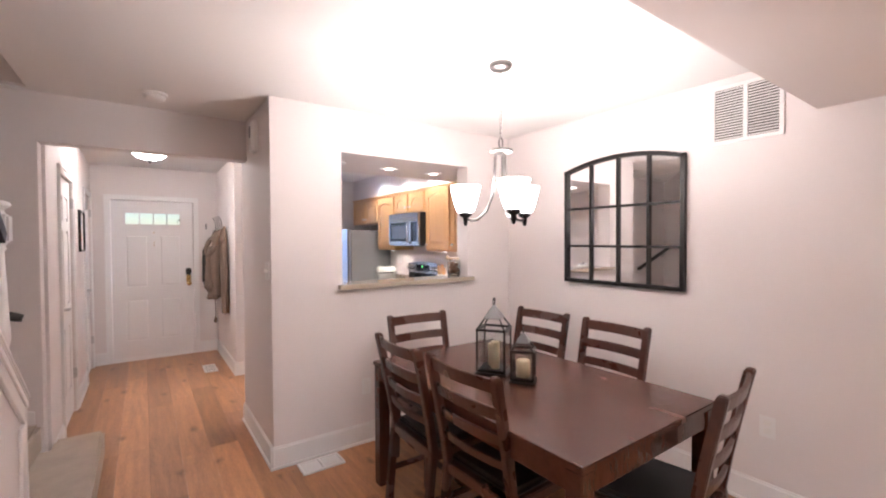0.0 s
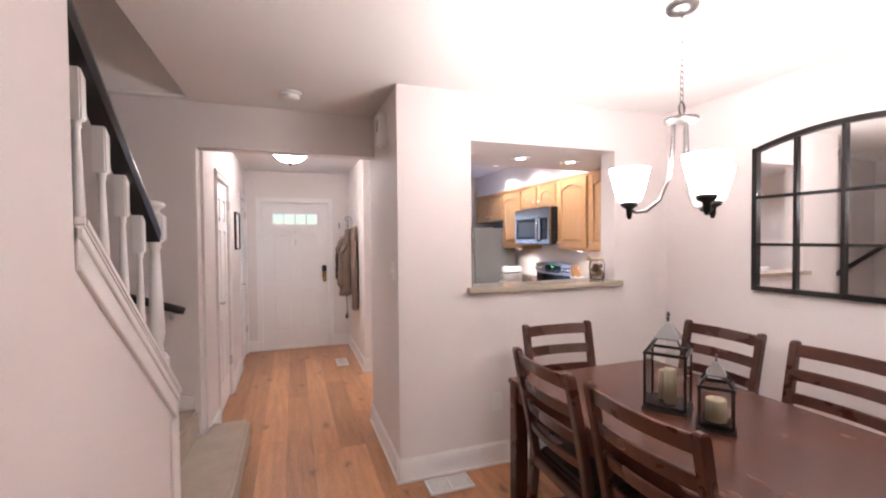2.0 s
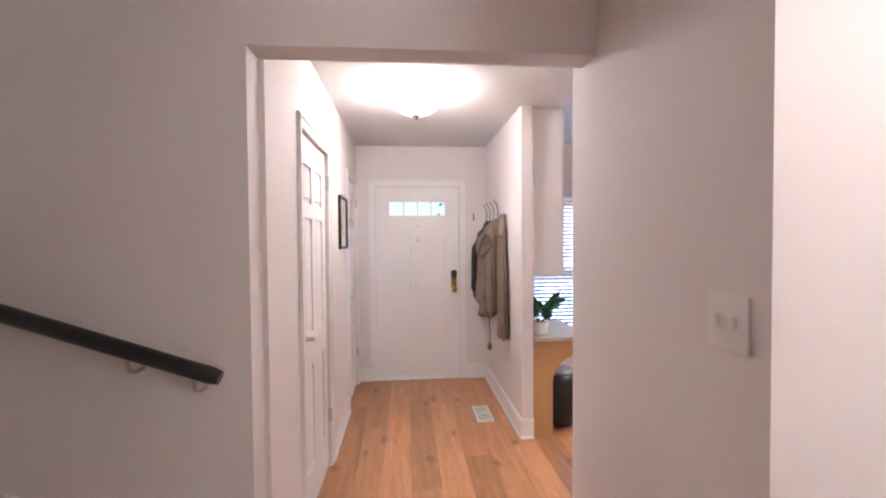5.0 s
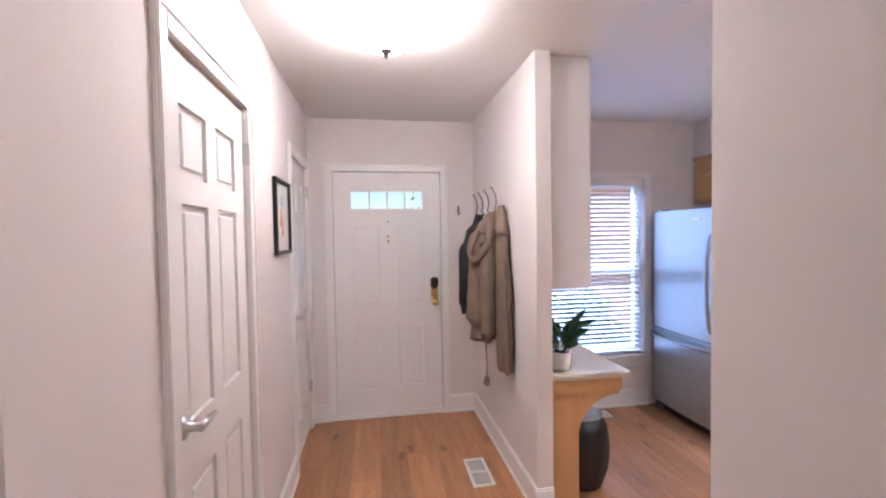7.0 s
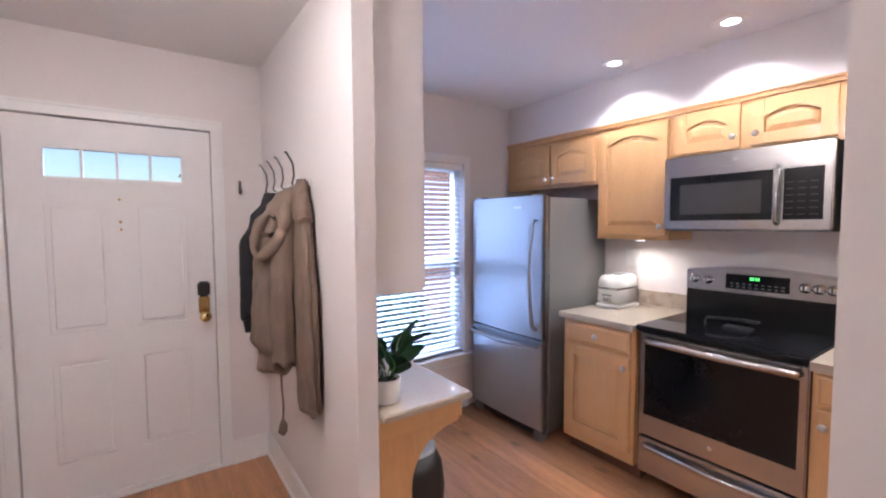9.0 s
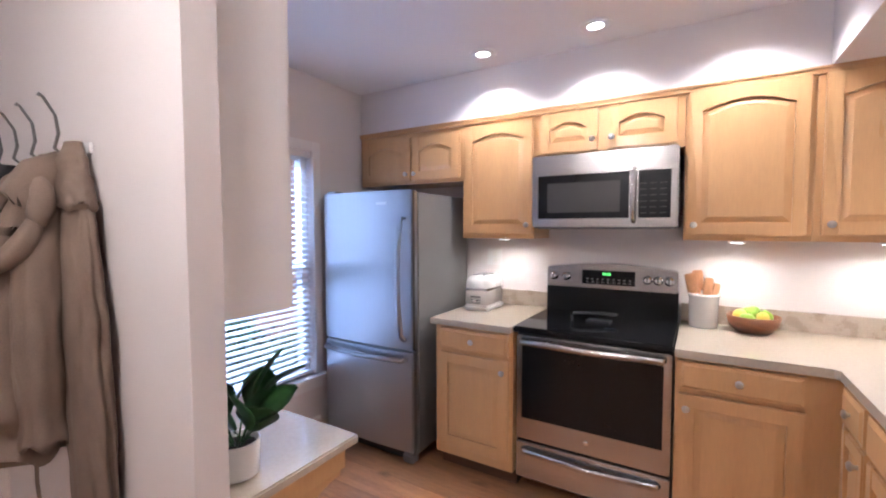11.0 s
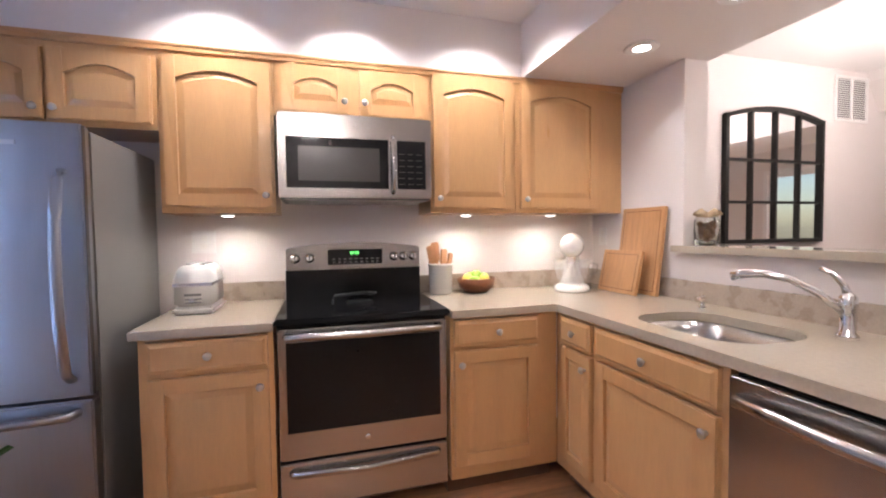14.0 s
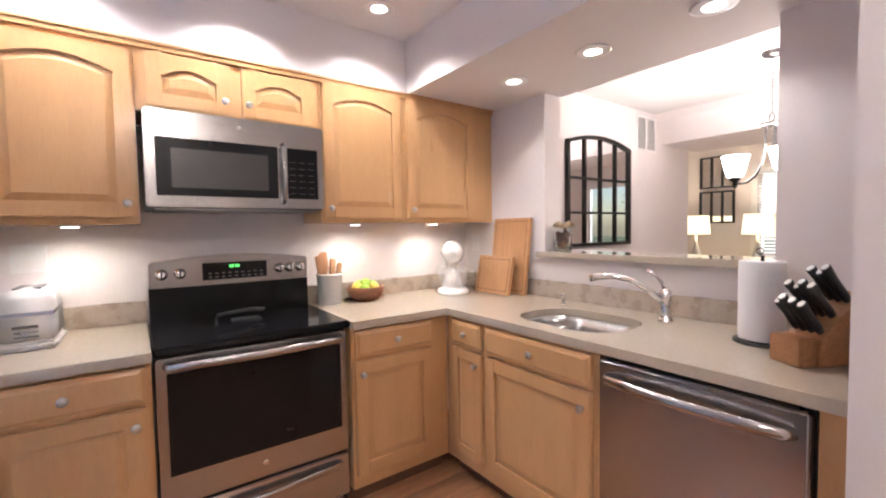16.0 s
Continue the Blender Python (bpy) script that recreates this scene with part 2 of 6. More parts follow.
BLUEW = mat("pale_blue_wash", (0.50, 0.62, 0.70), 0.7, vary=0.2, scale=18, bump=0)
NUTS = mat("brown_walnuts", (0.22, 0.11, 0.055), 0.6, vary=0.4, scale=30, bump=0.4)
BURLAP = mat("burlap", (0.45, 0.34, 0.22), 0.9, vary=0.2, scale=30, bump=0.5, grain=300)
UTENSIL = mat("utensil_wood", (0.52, 0.27, 0.14), 0.5, vary=0.25, scale=9, bump=0.02, stretch=(4, 4, 1))
BLOCKW = mat("knife_block_wood", (0.33, 0.15, 0.06), 0.42, vary=0.3, scale=5, bump=0.03, stretch=(2, 9, 9), grain=18)


# ---- mesh helpers ----
def box(bm, x0, x1, y0, y1, z0, z1):
    r = bmesh.ops.create_cube(bm, size=1)["verts"]
    bmesh.ops.transform(bm, matrix=Matrix.Translation(((x0 + x1) / 2, (y0 + y1) / 2, (z0 + z1) / 2)) @ Matrix.Diagonal((abs(x1 - x0), abs(y1 - y0), abs(z1 - z0), 1)), verts=r)
    return r


def lathe(bm, profile, at=(0, 0, 0), n=24, m=None):
    """A turned shape; profile of (radius, height)."""
    rings = []
    m = m or Matrix.Translation(at)
    for r, z in profile:
        rings.append([bm.verts.new(m @ Vector((max(r, 0.0004) * math.cos(2 * math.pi * k / n), max(r, 0.0004) * math.sin(2 * math.pi * k / n), z))) for k in range(n)])
    for a, b in zip(rings, rings[1:]):
        for k in range(n):
            bm.faces.new((a[k], a[(k + 1) % n], b[(k + 1) % n], b[k])).smooth = True
    for ring, flip in ((rings[0], True), (rings[-1], False)):
        bm.faces.new(ring[::-1] if flip else ring)


def tube(bm, pts, r, n=10, flat=1.0):
    """A rod along points; r one radius or one each."""
    pts = [Vector(p) for p in pts]
    rs = r if isinstance(r, (list, tuple)) else [r] * len(pts)
    rings = []
    up = Vector((0, 0, 1))
    for i, p in enumerate(pts):
        d = (pts[min(i + 1, len(pts) - 1)] - pts[max(i - 1, 0)]).normalized()
        u = up if abs(d.dot(up)) < 0.95 else Vector((1, 0, 0))
        a = d.cross(u).normalized()
        b = a.cross(d).normalized()
        rings.append([bm.verts.new(p + rs[i] * (math.cos(2 * math.pi * k / n) * a + flat * math.sin(2 * math.pi * k / n) * b)) for k in range(n)])
    for a, b in zip(rings, rings[1:]):
        for k in range(n):
            bm.faces.new((a[k], a[(k + 1) % n], b[(k + 1) % n], b[k])).smooth = True
    bm.faces.new(rings[0][::-1])
    bm.faces.new(rings[-1])


def prism(bm, outline, axis, a, b):
    """An outline in the two other axes, drawn out along axis from a to b."""
    def at(u, v, w):
        return {"x": (w, u, v), "y": (u, w, v), "z": (u, v, w)}[axis]
    lo, hi = [bm.verts.new(at(u, v, a)) for u, v in outline], [bm.verts.new(at(u, v, b)) for u, v in outline]
    n = len(outline)
    for k in range(n):
        bm.faces.new((lo[k], lo[(k + 1) % n], hi[(k + 1) % n], hi[k]))
    bm.faces.new(lo[::-1])
    bm.faces.new(hi)


def soften(bm, width=0.003, segments=2, angle=50):
    bmesh.ops.recalc_face_normals(bm, faces=bm.faces)
    edges = [e for e in bm.edges if len(e.link_faces) == 2 and e.calc_face_angle(0) > radians(angle)]
    bmesh.ops.bevel(bm, geom=edges, offset=width, segments=segments, affect="EDGES", clamp_overlap=True)


def mesh_of(name, bm, material):
    bmesh.ops.recalc_face_normals(bm, faces=bm.faces)
    me = bpy.data.meshes.new(name)
    bm.to_mesh(me)
    bm.free()
    me.materials.append(material)
    return me


def part(name, bm, material, parent, label=""):
    root = parent
    while root.parent:
        root = root.parent
    bmesh.ops.translate(bm, verts=bm.verts, vec=-root.matrix_basis.translation)
    ob = new(name, mesh_of(name, bm, material))
    ob.parent = parent
    return tagged(ob, label)


def whole(name, bm, material, label="", category="", group="", kind=""):
    return tagged(new(name, mesh_of(name, bm, material)), label, category, group, kind)


def thing(name, at, label, category, group="", kind=""):
    ob = new(name)
    ob.empty_display_size = 0.05
    ob.matrix_basis = Matrix.Translation(at)
    return tagged(ob, label, category, group, kind)


def B(*boxes, bevel=0.0, segments=2):
    bm = bmesh.new()
    for b in boxes:
        box(bm, *b)
    if bevel:
        soften(bm, bevel, segments)
    return bm


def LATHE(profile, at=(0, 0, 0), n=24, m=None):
    bm = bmesh.new()
    lathe(bm, profile, at, n, m)
    return bm


def TUBE(pts, r, n=10, flat=1.0):
    bm = bmesh.new()
    tube(bm, pts, r, n, flat)
    return bm


def PRISM(outline, axis, a, b, bevel=0.0):
    bm = bmesh.new()
    prism(bm, outline, axis, a, b)
    if bevel:
        soften(bm, bevel)
    return bm


def arc(c, r, a0, a1, n):
    return [(c[0] + r * math.cos(radians(a0 + (a1 - a0) * k / n)), c[1] + r * math.sin(radians(a0 + (a1 - a0) * k / n))) for k in range(n + 1)]


# ---- structure ----
ZC = 2.45
XW, XM, XK = 0.2, 3.48, 3.745            # stair wall, mirror wall, range wall
HL = 0.15                                # hall's closet wall
YD, YN = 3.47, 3.62                       # the wall with the serving opening
YH, YE, YW = 4.215, 7.18, 7.0             # hall header, front door wall, kitchen window wall
YS = -0.9                                # living room's end wall
XC = 1.345                               # hall face of the wall end
OX0, OX1, OZ0, OZ1 = 1.832, 2.985, 1.155, 2.142
S = dict(kind="structure")


def struct(name, bm, material, label, category="wall"):
    return whole(name, bm, material, label, category, **S)


struct("subfloor", B((-2.6, 5.2, YS - 0.3, 7.3, -0.12, -0.014)), mat("dark_gap", (0.05, 0.028, 0.016), 0.8, bump=0), "dark gaps under the plank floor", "floor")
struct("wall_serving", B((XC, OX0, YD, YN, 0, ZC), (OX1, XK + 0.15, YD, YN, 0, ZC), (OX0, OX1, YD, YN, 0, OZ0), (OX0, OX1, YD, YN, OZ1, ZC)), WALL, "greige painted wall with a serving opening")
struct("wall_column", B((XC, 1.47, YN, 4.43, 0, ZC)), WALL, "greige painted wall end beside the kitchen doorway")
struct("wall_mirror", B((XM, XK + 0.15, 0.65, YD, 0, ZC)), WALL, "greige painted dining room wall")
struct("wall_range", B((XK, XK + 0.15, YN, YW + 0.15, 0, ZC)), WALL, "pale painted kitchen wall behind the range")
WX0, WX1, WZ0, WZ1 = 1.96, 2.96, 0.45, 1.95
struct("wall_window", B((1.585, WX0, YW, YW + 0.15, 0, ZC), (WX1, XK, YW, YW + 0.15, 0, ZC), (WX0, WX1, YW, YW + 0.15, 0, WZ0), (WX0, WX1, YW, YW + 0.15, WZ1, ZC)), WALL, "pale painted kitchen wall with a window")
DX0, DX1, DZ = 0.338, 1.218, 2.03
struct("wall_entry", B((HL - 0.55, DX0, YE, YE + 0.15, 0, ZC), (DX1, 1.61, YE, YE + 0.15, 0, ZC), (DX0, DX1, YE, YE + 0.15, DZ, ZC)), WALL, "greige painted wall around the front door")
struct("wall_hooks", B((1.50, 1.585, 5.77, YE, 0, ZC)), WALL, "greige painted hall wall with coat hooks")
D1, D2 = (4.84, 5.52), (6.45, 7.07)
struct("wall_closets", B((HL - 0.12, HL, YH + 0.12, D1[0], 0, ZC), (HL - 0.12, HL, D1[1], D2[0], 0, ZC), (HL - 0.12, HL, D2[1], YE, 0, ZC), (HL - 0.12, HL, *D1, DZ, ZC), (HL - 0.12, HL, *D2, DZ, ZC),
                         (HL - 0.6, HL - 0.55, YH + 0.12, YE, 0, ZC)), WALL, "greige painted hall wall with two white doors")
struct("wall_header", B((0.1, XC, YH, YH + 0.12, 2.142, ZC)), WALL, "greige painted header over the hall opening")
struct("wall_stair_end", B((-0.97, 0.1, YH, YH + 0.12, 0, ZC), (0.1, 0.13, YH, YH + 0.12, 0, 2.142)), WALL, "greige painted wall at the foot of the stairs")
struct("wall_stair_side", B((-0.97, -0.85, 0.5, YH, 0, 4.4)), WALL, "greige painted wall beside the stairs")
struct("wall_stair", B((XW - 0.12, XW, YS, 2.31, 0, ZC - 0.001)), WALL, "greige painted wall in front of the stairs")
KZ = lambda y: 0.79 + 0.82 * (3.235 - y)   # top of the low stair wall
struct("wall_knee", PRISM([(2.31, 0), (3.235, 0), (3.235, KZ(3.235)), (2.31, KZ(2.31))], "x", XW - 0.12, XW), WALL, "white low wall under the stair balusters")
PD0, PD1 = 1.05, 1.95
BW0, BW1 = 2.72, 3.32
struct("wall_living", B((-0.1, PD0, YS - 0.12, YS, 0, ZC), (PD1, BW0, YS - 0.12, YS, 0, ZC), (BW1, 4.9, YS - 0.12, YS, 0, ZC), (PD0, PD1, YS - 0.12, YS, 2.05, ZC), (BW0, BW1, YS - 0.12, YS, 0, 0.9), (BW0, BW1, YS - 0.12, YS, 2.05, ZC)),
       WALL, "greige painted living room wall")
struct("wall_living_side", B((4.6, 4.72, YS, 0.65, 0, ZC), (XK + 0.15, 4.72, 0.65, 0.77, 0, ZC)), WALL, "greige painted living room wall")
struct("ceiling", B((0.1, XK + 0.15, YS - 0.12, YE + 0.15, ZC, ZC + 0.12), (XK + 0.15, 4.72, YS - 0.12, 0.77, ZC, ZC + 0.12), (-0.97, 0.1, 4.15, YE + 0.15, ZC, ZC + 0.12)), CEIL, "white painted ceiling", "ceiling")
struct("ceiling_stair", PRISM([(4.17, ZC), (1.9, ZC + 1.7), (1.9, ZC + 1.85), (4.17, ZC + 0.12)], "x", -0.97, 0.2), CEIL, "white sloped ceiling over the stairs", "ceiling")
struct("wall_stair_upper", B((0.1, 0.2, 0.5, 4.17, ZC + 0.12, 4.4), (-0.97, 0.2, 0.4, 0.5, 0, 4.4), (-0.97, 0.2, 0.5, 2.0, 4.1, 4.2)), WALL, "greige painted stairwell wall")
struct("ceiling_beam", PRISM([(0.4, 2.165), (1.235, 2.165), (1.37, 2.38), (1.37, ZC), (0.4, ZC)], "x", XW, XM), WALL, "painted dropped beam", "ceiling")
struct("ceiling_soffit", B((1.47, XK, YN, 4.3, OZ1, ZC)), WALL, "painted low soffit over the sink", "ceiling")
struct("wall_cabinet_soffit", B((3.455, XK, 4.3, YW, 2.125, ZC)), WALL, "pale painted soffit above the cabinets")


def base(name, boxes):
    """Baseboards: a tall flat board, a rounded top and a shoe strip at the floor."""
    bm = bmesh.new()
    for x0, x1, y0, y1, side in boxes:
        dx, dy = {"n": (0, 1), "s": (0, -1), "e": (1, 0), "w": (-1, 0)}[side]
        for th, z0, z1 in ((0.013, 0, 0.135), (0.008, 0.135, 0.147), (0.023, 0, 0.018)):
            box(bm, x0 + min(0, dx * th), x1 + max(0, dx * th), y0 + min(0, dy * th), y1 + max(0, dy * th), z0, z1)
    soften(bm, 0.002, 1)
    struct(name, bm, TRIM, "white painted baseboard", "baseboard")


base("baseboard_dining", [(XC - 0.025, XM, YD, YD, "s"), (XM, XM, 0.66, YD, "w"), (XC, XC, YD - 0.02, 4.43, "w"), (XC, 1.47, 4.43, 4.43, "n")])
base("baseboard_hall", [(1.50, 1.50, 5.77, YE, "w"), (1.478, 1.585, 5.77, 5.77, "s"), (DX1 + 0.06, 1.50, YE, YE, "s"), (HL, DX0 - 0.06, YE, YE, "s"),
                        (HL, HL, YH + 0.12, D1[0] - 0.06, "e"), (HL, HL, D1[1] + 0.06, D2[0] - 0.06, "e")])
base("baseboard_kitchen", [(1.585, 3.0, YW, YW, "s"), (1.585, 1.585, 6.52, YW, "e")])
base("baseboard_living", [(XW, XW, YS, 3.15, "e"), (XW, PD0 - 0.06, YS, YS, "n"), (PD1 + 0.06, 4.6, YS, YS, "n")])


# ---- doors ----
def casing(name, axis, face, out, a0, a1, top, label="white painted door casing"):
    """Trim on three sides of an opening; axis along which the wall runs."""
    bm = bmesh.new()
    for th, w, k in ((0.014, 0.062, 0), (0.02, 0.018, 0.0025)):
        lo, hi = sorted((face, face + out * th))
        e = 0.062 - w
        for u0, u1, z0, z1 in ((a0 - 0.062 + k, a0 - 0.062 + w, 0, top + 0.062 - k), (a1 + 0.062 - w, a1 + 0.062 - k, 0, top + 0.062 - k), (a0 - 0.062 + w, a1 + 0.062 - w, top + e, top + 0.062 - k)):
            box(bm, *((u0, u1, lo, hi) if axis == "x" else (lo, hi, u0, u1)), z0, z1)
    soften(bm, 0.003, 2)
    struct(name, bm, TRIM, label, "trim")


def panel_door(parent, axis, face, out, a0, a1, panels, z1, z0=0.012, hole=None):
    """A door leaf whose panels are sunk with a raised field in each."""
    def put(bm, u0, u1, d0, d1, za, zb):
        lo, hi = sorted((face + out * d0, face + out * d1))
        box(bm, *((u0, u1, lo, hi) if axis == "x" else (lo, hi, u0, u1)), za, zb)
    holes = panels + ([hole] if hole else [])
    us = sorted({a0, a1, *[p[0] for p in holes], *[p[1] for p in holes]})
    zs = sorted({z0, z1, *[p[2] for p in holes], *[p[3] for p in holes]})
    bm = bmesh.new()
    for i in range(len(us) - 1):
        for j in range(len(zs) - 1):
            u, z = (us[i] + us[i + 1]) / 2, (zs[j] + zs[j + 1]) / 2
            if not any(p[0] < u < p[1] and p[2] < z < p[3] for p in holes):
                put(bm, us[i], us[i + 1], -0.04, 0, zs[j], zs[j + 1])
    bmesh.ops.remove_doubles(bm, verts=bm.verts, dist=0.0005)
    inner = {}
    dead = [f for f in bm.faces if sum(1 for g in bm.faces if g is not f and set(g.verts) == set(f.verts))]
    bmesh.ops.delete(bm, geom=dead, context="FACES")
    leaf = part("leaf", bm, DOORW, parent)
    for u0, u1, za, zb in panels:
        bm = bmesh.new()
        put(bm, u0 - 0.002, u1 + 0.002, -0.034, -0.012, za - 0.002, zb + 0.002)
        b2 = bmesh.new()
        put(b2, u0 + 0.022, u1 - 0.022, -0.013, -0.003, za + 0.022, zb - 0.022)
        soften(b2, 0.009, 1)
        me = bpy.data.meshes.new("tmp")
        b2.to_mesh(me)
        b2.free()
        bm.from_mesh(me)
        bpy.data.meshes.remove(me)
        part("panel", bm, DOORW, leaf)
    return leaf


def six(a0, a1, heights):
    m, g = (a0 + a1) / 2, 0.1 * (a1 - a0) / 0.8
    s = 0.125 * (a1 - a0) / 0.8
    return [(u0, u1, za, zb) for za, zb in heights for u0, u1 in ((a0 + s, m - g / 2), (m + g / 2, a1 - s))]


def lever(parent, x, y, z):
    h = part("handle", LATHE([(0.032, 0), (0.032, 0.008), (0.014, 0.014), (0.011, 0.05), (0.013, 0.055)], m=Matrix.Translation((x, y, z)) @ pose(0, 0, 0, 0, 90, 0), n=20), NICKEL, parent, "satin nickel lever handle")
    part("lever", TUBE([(x + 0.048, y - 0.012, z), (x + 0.052, y + 0.02, z + 0.003), (x + 0.05, y + 0.07, z + 0.002), (x + 0.046, y + 0.11, z - 0.004)], [0.011, 0.011, 0.009, 0.007], 10), NICKEL, h)


for (a0, a1), label, nm in ((D1, "white six-panel closet door, closed, with a lever handle", "door_1"), (D2, "narrow white six-panel closet door, closed, beside the entry", "door_2")):
    d = thing(nm, (HL, (a0 + a1) / 2, 0), label, "door", kind="structure")
    panel_door(d, "y", HL - 0.012, 1, a0 + 0.003, a1 - 0.003, six(a0, a1, [(0.25, 0.80), (0.98, 1.60), (1.68, 1.88)]), DZ - 0.004)
    lever(d, HL - 0.012, a0 + 0.065, 0.985)
    for hz in (0.3, 1.8):
        part("hinge", B((HL - 0.012, HL + 0.016, a1 - 0.006, a1 + 0.012, hz, hz + 0.09), bevel=0.003), NICKEL, d)
casing("trim_closet_1", "y", HL, 1, *D1, DZ)
casing("trim_closet_2", "y", HL, 1, *D2, DZ)
casing("trim_entry", "x", YE, -1, DX0, DX1, DZ)
front = thing("door_3", ((DX0 + DX1) / 2, YE, 0), "white four-panel front door, closed, with a strip of small panes", "door", kind="structure")
G0, G1, GZ0, GZ1 = 0.484, 1.067, 1.728, 1.87
fleaf = panel_door(front, "x", YE + 0.02, -1, DX0 + 0.004, DX1 - 0.004, six(DX0, DX1, [(0.25, 0.78), (0.93, 1.60)]), DZ - 0.005, hole=(G0, G1, GZ0, GZ1))
part("glazing_bar", B(*[(G0 + (G1 - G0) * k / 4 - 0.006, G0 + (G1 - G0) * k / 4 + 0.006, YE + 0.014, YE + 0.05, GZ0, GZ1) for k in (1, 2, 3)], (G0 - 0.02, G1 + 0.02, YE + 0.012, YE + 0.021, GZ0 - 0.02, GZ0), (G0 - 0.02, G1 + 0.02, YE + 0.012, YE + 0.021, GZ1, GZ1 + 0.02),
                        (G0 - 0.02, G0, YE + 0.012, YE + 0.021, GZ0, GZ1), (G1, G1 + 0.02, YE + 0.012, YE + 0.021, GZ0, GZ1)), DOORW, fleaf)
for k in range(4):
    p = part("pane", B((G0 + (G1 - G0) * k / 4, G0 + (G1 - G0) * (k + 1) / 4, YE + 0.03, YE + 0.034, GZ0, GZ1)), PANE, fleaf)
    p.visible_shadow = False
LX, LZ = 1.156, 1.06
lock = part("lock", B((LX - 0.032, LX + 0.032, YE - 0.012, YE + 0.02, LZ, LZ + 0.09), bevel=0.01), BLACKP, front, "black keypad lock")
part("plate", B((LX - 0.028, LX + 0.028, YE - 0.004, YE + 0.02, LZ - 0.1, LZ), bevel=0.006), BRASS, front, "brass handle plate")
part("knob", LATHE([(0.014, 0), (0.012, 0.03), (0.026, 0.042), (0.031, 0.058), (0.024, 0.072), (0.004, 0.077)], m=Matrix.Translation((LX, YE - 0.004, LZ - 0.11)) @ pose(0, 0, 0, 90, 0, 0)), BRASS, front, "brass door knob")
for z in (1.62, 1.50, 1.46):
    part("viewer", LATHE([(0.008, 0), (0.008, 0.004), (0.004, 0.006)], m=Matrix.Translation((0.778, YE + 0.02, z)) @ pose(0, 0, 0, 90, 0, 0), n=12), BRASS, front)
part("threshold", B((DX0, DX1, YE - 0.012, YE + 0.06, 0, 0.012), bevel=0.003), TRIM, front)
part("weather_strip", B((DX0 + 0.004, DX1 - 0.004, YE + 0.008, YE + 0.02, 0.012, 0.035)), TRIM, front)

# ---- stairs ----
stairs = thing("staircase", (-0.3, 3.0, 0), "carpeted stairs turning up behind a low white wall", "stairs", kind="structure")
part("tread", PRISM([(-0.85, 3.255), (0.42, 3.255), (0.42, 4.385), (0.155, 4.385), (0.155, YH - 0.003), (-0.85, YH - 0.003)], "z", 0, 0.18, 0.018), CARPET, stairs, "beige carpeted bottom step")
part("tread", PRISM([(-0.85, 3.0), (-0.02, 3.0), (0.08, 3.25), (0.12, YH), (-0.85, YH)], "z", 0.18, 0.36, 0.018), CARPET, stairs)
part("tread", PRISM([(-0.85, 3.0), (-0.03, 3.0), (-0.03, 3.4), (-0.5, YH), (-0.85, YH)], "z", 0.36, 0.54, 0.018), CARPET, stairs)
for k in range(9):
    part("tread", B((-0.85, -0.022, 1.2, 3.28 - 0.235 * k, 0.54 + 0.185 * k, 0.54 + 0.185 * (k + 1)), bevel=0.015), CARPET, stairs)
cap = bmesh.new()
prism(cap, [(2.31, KZ(2.31)), (3.255, KZ(3.255)), (3.255, KZ(3.255) + 0.03), (2.31, KZ(2.31) + 0.03)], "x", XW - 0.145, XW + 0.03)
soften(cap, 0.006)
part("cap_rail", cap, TRIM, stairs, "white painted sloping cap")
sk = bmesh.new()
prism(sk, [(2.31, KZ(2.31) - 0.105), (3.25, KZ(3.25) - 0.105), (3.25, KZ(3.25)), (2.31, KZ(2.31))], "x", XW, XW + 0.012)
prism(sk, [(2.31, KZ(2.31) - 0.118), (3.249, KZ(3.249) - 0.118), (3.249, KZ(3.249) - 0.102), (2.31, KZ(2.31) - 0.102)], "x", XW, XW + 0.016)
prism(sk, [(2.31, KZ(2.31) - 0.035), (3.251, KZ(3.251) - 0.035), (3.251, KZ(3.251) - 0.002), (2.31, KZ(2.31) - 0.002)], "x", XW, XW + 0.022)
box(sk, XW, XW + 0.014, 3.16, 3.252, 0, KZ(3.235) - 0.11)
box(sk, XW - 0.12, XW + 0.016, 3.235, 3.2515, 0.18, KZ(3.25) - 0.003)
soften(sk, 0.003, 1)
part("skirt_board", sk, TRIM, stairs, "white painted skirt board")
sk = bmesh.new()
prism(sk, [(-0.85, 0.62), (-0.4, 0.5), (0.09, 0.36), (0.09, 0.44), (-0.4, 0.58), (-0.85, 0.72)], "y", YH - 0.014, YH)
part("wall_skirt", sk, TRIM, stairs)


def square_turned(bm, x, y, z0, z1, w, foot, head, prof):
    """A post square at foot and head, turned between."""
    h = w / 2
    for a, b in ((z0, z0 + foot), (z1 - head, z1)):
        vs = box(bm, x - h, x + h, y - h, y + h, a, b)
        es = [e for e in bm.edges if all(v in vs for v in e.verts)]
        bmesh.ops.bevel(bm, geom=es, offset=h * 0.22, segments=2, affect="EDGES")
    n0, n1 = z0 + foot, z1 - head
    lathe(bm, [(r * h, n0 + (n1 - n0) * f) for r, f in prof], (x, y, 0), 16)


